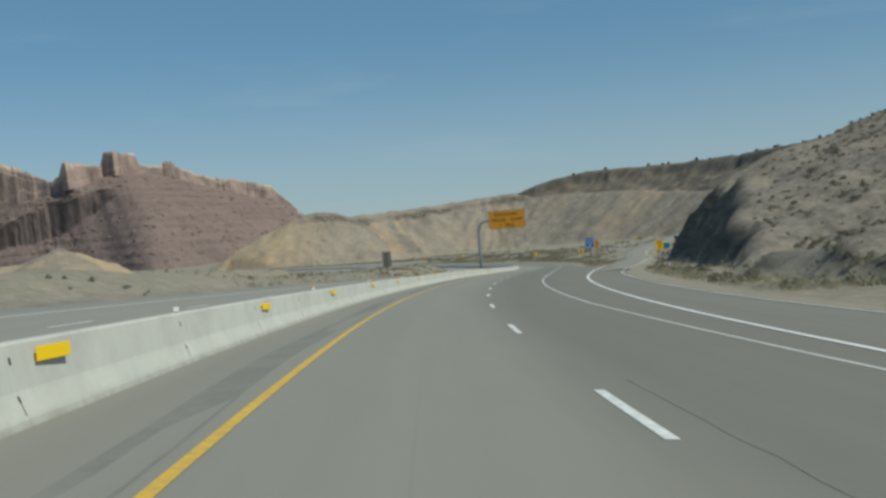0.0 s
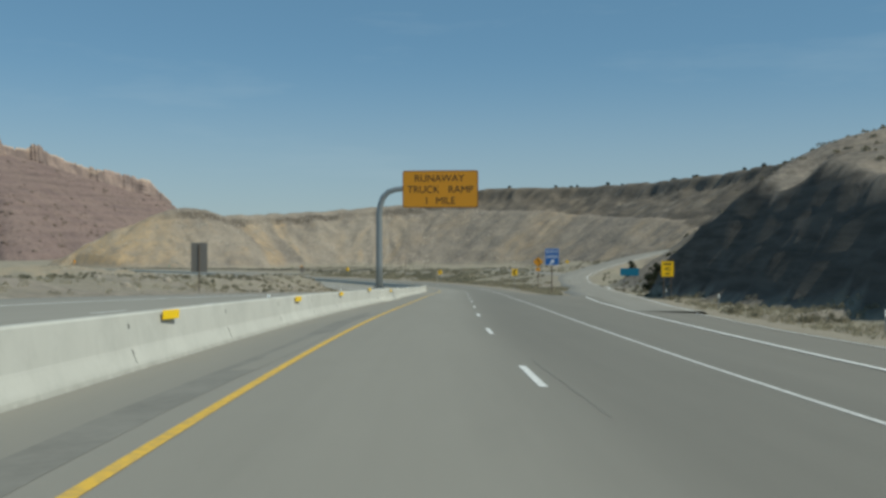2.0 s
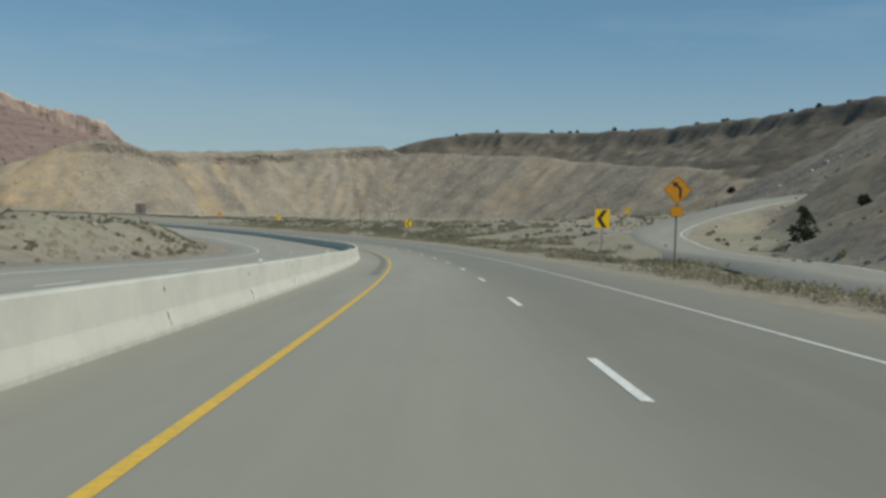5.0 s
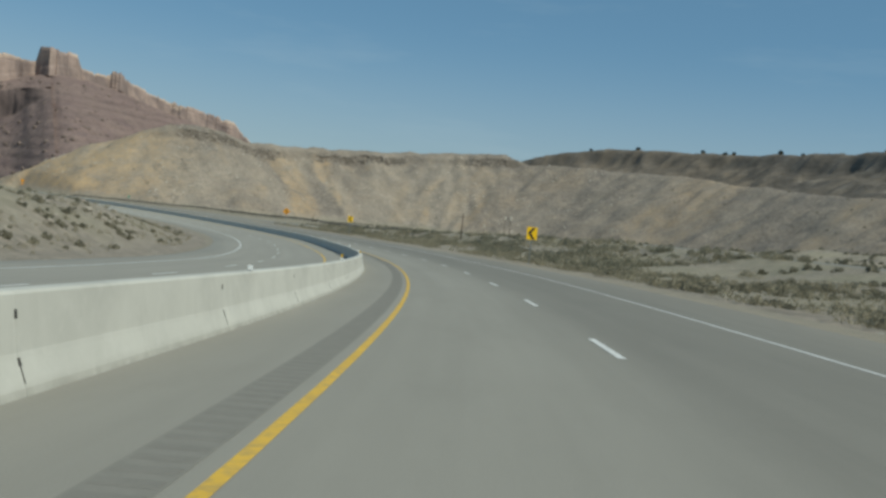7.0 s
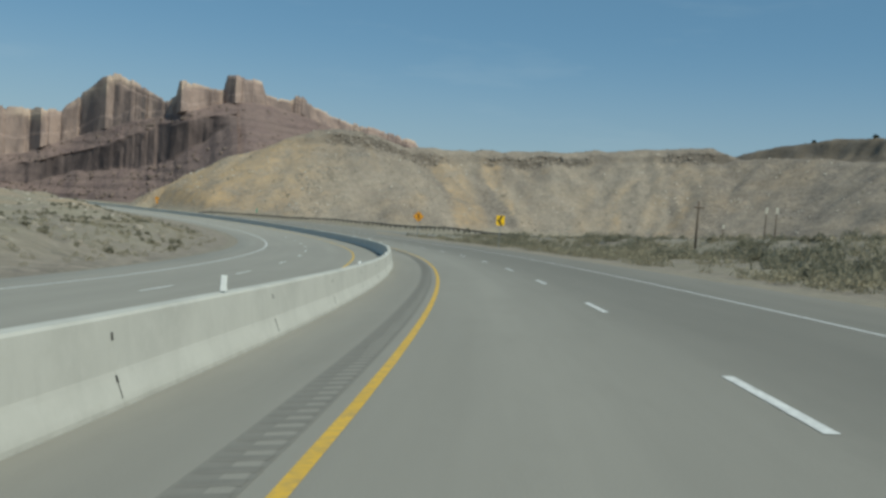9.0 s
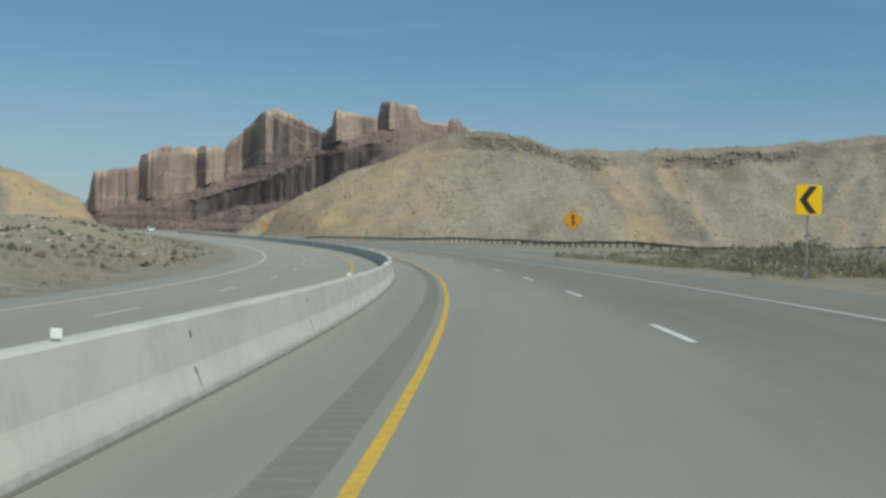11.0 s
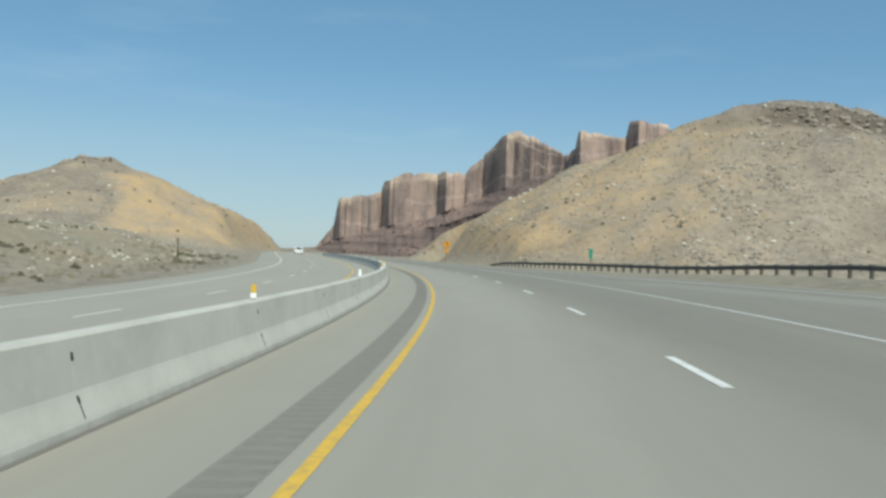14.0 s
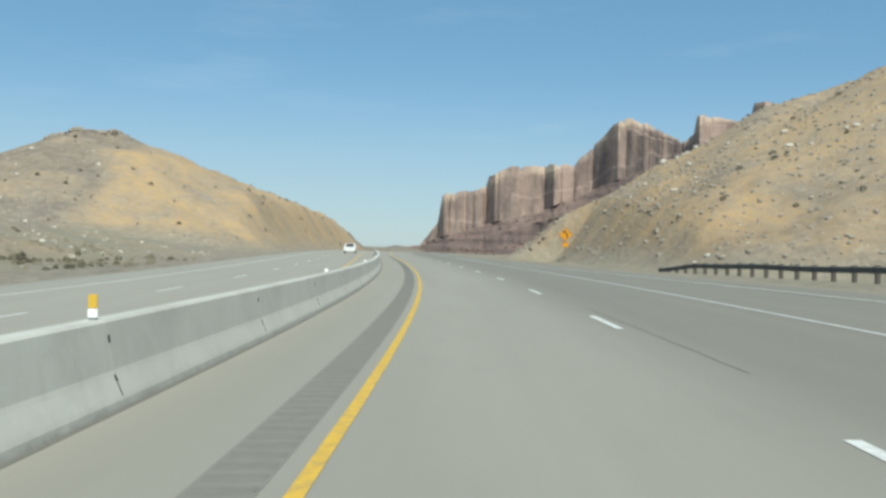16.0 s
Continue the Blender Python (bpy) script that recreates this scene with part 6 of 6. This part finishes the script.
curve_grass = spots(2600, (385, 474), (14.5, 31), 62, lambda x, y, s, o, rise: past_edge(x, y, s, o, rise) & (wobble(x, y, 6, 91) > -0.5))
scatter("dry_grass", curve_grass, grass_kinds, GRASS, "dry straw grass between shoulder and guardrail", "grass", sizes_for(curve_grass, 0.7, 1.7, 33))
curve_sage = spots(200, (385, 474), (14.5, 31), 63, lambda x, y, s, o, rise: past_edge(x, y, s, o, rise) & (wobble(x, y, 9, 92) > -0.4))
scatter("sagebrush", curve_sage, olive_kinds, SAGE_DARK, "olive brush between shoulder and guardrail", "shrubs", sizes_for(curve_sage, 0.7, 1.7, 34))
flat_sage = spots(5000, (170, 540), (30, 120), 33, clumpy(-0.1))
scatter("sagebrush", flat_sage, far_kinds, SAGE, "scattered sagebrush on the desert flat", "shrubs", sizes_for(flat_sage, 0.4, 1.2, 3))
inner_sage = spots(3600, (20, 600), (-50, -18.5), 34, lambda x, y, s, o, rise: (wobble(x, y, 12, 23) > -0.1 + 0.8 * (s < 140) + 0.45 * (s > 450) * (o < -22)) & (rise < 3))
scatter("sagebrush", inner_sage, far_kinds, SAGE, "sagebrush on the inner mound and verge", "shrubs", sizes_for(inner_sage, 0.3, 0.85, 4))
inner_grass = spots(3000, (60, 600), (-30, -17.5), 35, lambda x, y, s, o, rise: (wobble(x, y, 9, 24) > -0.2) & (rise < 2))
scatter("dry_grass", inner_grass, grass_kinds, GRASS, "dry grass at the edge of the far shoulder", "grass", sizes_for(inner_grass, 0.6, 1.2, 5))
slope_sage = area_spots(9000, -290, 260, -20, 850, 36, lambda x, y, s, o, rise: (rise > 1.0) & (np.abs(o) > 20) & (wobble(x, y, 30, 25) > -0.25 + 0.45 * ((x > -190) & (x < 60) & (y > 480))) & ~((s > 78) & (s < 200) & (o > 24) & (o < 43)))
scatter("sagebrush", slope_sage, far_kinds, SAGE, "sparse sagebrush dotted over the gravel slopes", "shrubs", sizes_for(slope_sage, 0.35, 1.1, 6))
spur_sage = spots(3600, (-40, 190), (22, 95), 37, lambda x, y, s, o, rise: (rise > 1.0) & ~((s > 60) & (s < 200) & (o > 24) & (o < np.interp(s, [60, 105, 125, 200], [30, 32, 41, 44]))))
scatter("sagebrush", spur_sage, sage_kinds, SAGE, "sagebrush on the spur beside the exit ramp", "shrubs", sizes_for(spur_sage, 0.4, 1.1, 7))
gore = spots(500, (153, 200), (12.8, 22), 38, lambda x, y, s, o, rise: o < ramp_off(s) - 4.5)
scatter("dry_grass", gore, grass_kinds, GRASS, "dry grass on the gore island", "grass", sizes_for(gore, 0.7, 1.5, 8))


toe_grass = spots(1500, (30, 190), (19, 28), 60, lambda x, y, s, o, rise: (o > ramp_off(s) + 5.4) & (rise < 1.2) & (wobble(x, y, 8, 83) > -0.3))
scatter("dry_grass", toe_grass, grass_kinds, GRASS, "dry grass along the foot of the road cut", "grass", sizes_for(toe_grass, 0.6, 1.4, 31))
toe_sage = spots(60, (30, 190), (20, 28), 61, lambda x, y, s, o, rise: (o > ramp_off(s) + 5.4) & (rise < 1.5))
scatter("sagebrush", toe_sage, sage_kinds, SAGE, "scattered sagebrush along the foot of the road cut", "shrubs", sizes_for(toe_sage, 0.6, 1.6, 32))


def stone_kind(rng):
    """A rough boulder as quads: a jittered cube cut once along each side."""
    bm = bmesh.new()
    bmesh.ops.create_cube(bm, size=1.0)
    bmesh.ops.subdivide_edges(bm, edges=bm.edges[:], cuts=1, use_grid_fill=True)
    for v in bm.verts:
        v.co = v.co.normalized() * (0.42 + rng.uniform(-0.1, 0.12)) * Vector((1.2, 0.9, 0.75)).length / 1.6
        v.co.z *= 0.75
    q = np.array([[tuple(v.co) for v in f.verts] for f in bm.faces if len(f.verts) == 4])
    bm.free()
    return q


stone_kinds = [stone_kind(rng) for _ in range(6)]
hill_stones = area_spots(30000, -290, 110, 500, 700, 41, lambda x, y, s, o, rise: (rise > 0.8) & (wobble(x, y, 26, 26) > 0.15) & (yellow_face(x, y) < 0.5))
scatter("loose_stones", hill_stones, stone_kinds, STONE, "loose grey boulders strewn over the cut slopes", "stones", 0.15 + 0.65 * np.random.RandomState(9).rand(len(hill_stones)) ** 5)
pale = area_spots(16000, -290, 110, 500, 700, 42, lambda x, y, s, o, rise: (rise > 0.8) & (wobble(x, y, 24, 27) + 0.6 * wobble(x, y, 7, 28) > 0.2) & (yellow_face(x, y) < 0.5))
scatter("loose_stones", pale, stone_kinds, PALE_STONE, "pale broken boulders scattered on the slope", "stones", 0.15 + 1.0 * np.random.RandomState(10).rand(len(pale)) ** 6)
mound_stones = spots(2600, (440, 640), (-62, -21), 64, lambda x, y, s, o, rise: wobble(x, y, 13, 93) > -0.1)
scatter("loose_stones", mound_stones, stone_kinds, PALE_STONE, "pale stones strewn over the bank beside the far shoulder", "stones", 0.1 + 0.5 * np.random.RandomState(65).rand(len(mound_stones)) ** 5)
ledge_rocks = area_spots(20000, -100, 60, 600, 690, 45, lambda x, y, s, o, rise: (ledge_band(x, y) > 0.55) & (rise > 5))
scatter("ledge_rocks", ledge_rocks, stone_kinds, LEDGE_STONE, "dark broken ledge of blocky rock below the hill crest", "rocks", 0.5 + 1.6 * np.random.RandomState(19).rand(len(ledge_rocks)) ** 2)
scatter("butte_rubble", RUBBLE[0], stone_kinds, RUBBLE_STONE, "fallen red-brown blocks on the slopes of the butte", "rocks", 1.5 + 8.0 * np.random.RandomState(20).rand(len(RUBBLE[0])) ** 5)
crown = area_spots(2500, -275, -235, 560, 600, 50, lambda x, y, s, o, rise: (np.hypot(x + 250, (y - 581) * 0.6) < 5 + 2 * wobble(x, y, 5, 89)) & (rise > 5))
scatter("ledge_rocks", crown, stone_kinds, LEDGE_STONE, "dark craggy rocks crowning the yellow hill", "rocks", 0.4 + 1.3 * np.random.RandomState(21).rand(len(crown)) ** 2)
ROCK_RUN = (-78, 558), (-83, 608)


def rock_run(x, y):
    """Distance from the line of broken rock that runs down the nose of the right hill."""
    (ax, ay), (bx, by) = ROCK_RUN
    u = np.clip(((x - ax) * (bx - ax) + (y - ay) * (by - ay)) / ((bx - ax) ** 2 + (by - ay) ** 2), 0, 1)
    return np.hypot(x - ax - u * (bx - ax), y - ay - u * (by - ay)) + 3 * wobble(x, y, 9, 81)


for seed, mat, tone, count in ((46, STONE, "grey", 12000), (47, PALE_STONE, "pale", 2200), (48, LEDGE_STONE, "dark", 7000)):
    run = area_spots(count, -110, -50, 548, 622, seed, lambda x, y, s, o, rise: (rise > 0.8) & (rock_run(x, y) < 7) & (wobble(x, y, 6, 82) > -0.1))
    scatter("loose_stones", run, stone_kinds, mat, tone + " broken rock in a run down the nose of the hill", "stones", 0.15 + 0.8 * np.random.RandomState(seed).rand(len(run)) ** 4)
small = area_spots(26000, -200, 60, 560, 690, 49, lambda x, y, s, o, rise: rise > 0.8)
scatter("loose_stones", small, stone_kinds, STONE, "small grey stones all over the gravel slope", "stones", 0.15 + 0.55 * np.random.RandomState(49).rand(len(small)) ** 2)
mound_stones = spots(1500, (100, 600), (-45, -20), 43, lambda x, y, s, o, rise: wobble(x, y, 14, 28) > 0.1)
scatter("loose_stones", mound_stones, stone_kinds, STONE, "grey stones on the inner mound", "stones", 0.2 + 0.9 * np.random.RandomState(11).rand(len(mound_stones)) ** 3)
ledge_stones = area_spots(150, 96, 158, 372, 450, 44, lambda x, y, s, o, rise: np.abs(y - 430 + 0.9 * (x - 96) - 10 * wobble(x, y, 20, 33)) < 9)
scatter("loose_stones", ledge_stones, stone_kinds, PALE_STONE, "pale boulders lined up by the view area", "stones", sizes_for(ledge_stones, 0.5, 1.6, 12))


def juniper(x, y, h, w, seed):
    r = random.Random(seed)
    g = level(x, y)
    thing = empty("juniper_tree", Matrix.Translation((x, y, g)), "dark green rounded juniper on the desert slope", "tree", "junipers")
    bm = tube([(0, 0, -0.2), (0.06 * h, 0, h * 0.3), (0.02 * h, 0.04 * h, h * 0.6), (0, 0, h * 0.85)], [0.13, 0.1, 0.07, 0.02], 7)
    for k in range(6):
        a = k * 1.05 + r.random()
        tube([(0.03 * h, 0, h * 0.2), (math.cos(a) * w * 0.4, math.sin(a) * w * 0.4, h * 0.45), (math.cos(a) * w * 0.7, math.sin(a) * w * 0.7, h * 0.62)], [0.06, 0.045, 0.015], 5, bm)
    part("trunk", bm, BARK, thing)
    quads = []
    for _ in range(34):
        a, e, q = r.uniform(0, 6.3), r.uniform(0.08, 0.92), r.uniform(0.2, 0.85)
        c = np.array([math.cos(a) * w * q * math.sin(math.pi * (0.22 + 0.66 * e)), math.sin(a) * w * q * math.sin(math.pi * (0.22 + 0.66 * e)), h * e])
        quads.append(tuft(r, 60, 0.42 * w, 0.5 * w, 0.075) + c - (0, 0, 0.25 * w))
    v = np.concatenate(quads).reshape(-1, 3)
    me = bpy.data.meshes.new("crown")
    me.from_pydata(v.tolist(), [], np.arange(len(v)).reshape(-1, 4).tolist())
    me.materials.append(JUNIPER)
    c = new("crown", me)
    c.parent = thing


for i, (x, y, h, w) in enumerate(((65.4, 235.4, 3.7, 1.4), (56.0, 197.8, 3.3, 1.5), (57.6, 199.2, 3.0, 1.3), (59.2, 192.6, 2.2, 1.3), (58.4, 196.0, 1.5, 0.8), (76, 241.8, 1.1, 0.8),
                                  (75.2, 208, 1.3, 1.0), (76.4, 212, 1.1, 0.9), (82, 205, 1.2, 0.8), (175, 478, 2.2, 1.6))):
    juniper(x, y, h, w, 50 + i)
# dark shrubs along the mesa's rim
for i, (a, f) in enumerate(((3, 0.5), (4, 0.3), (5, 0.2), (5, 0.6), (5, 0.75), (6, 0.3), (6, 0.5), (7, 0.2), (7, 0.5), (7, 0.55), (8, 0.2), (8, 0.45), (8, 0.7), (9, 0.2), (9, 0.5), (10, 0.3))):
    q, w = Vector(DARK_MESA[a]), Vector(DARK_MESA[a + 1])
    c = q.lerp(w, f)
    juniper(c.x, c.y, 1.3 + 0.3 * (i % 3), 1.3 + 0.4 * (i % 2), 80 + i)
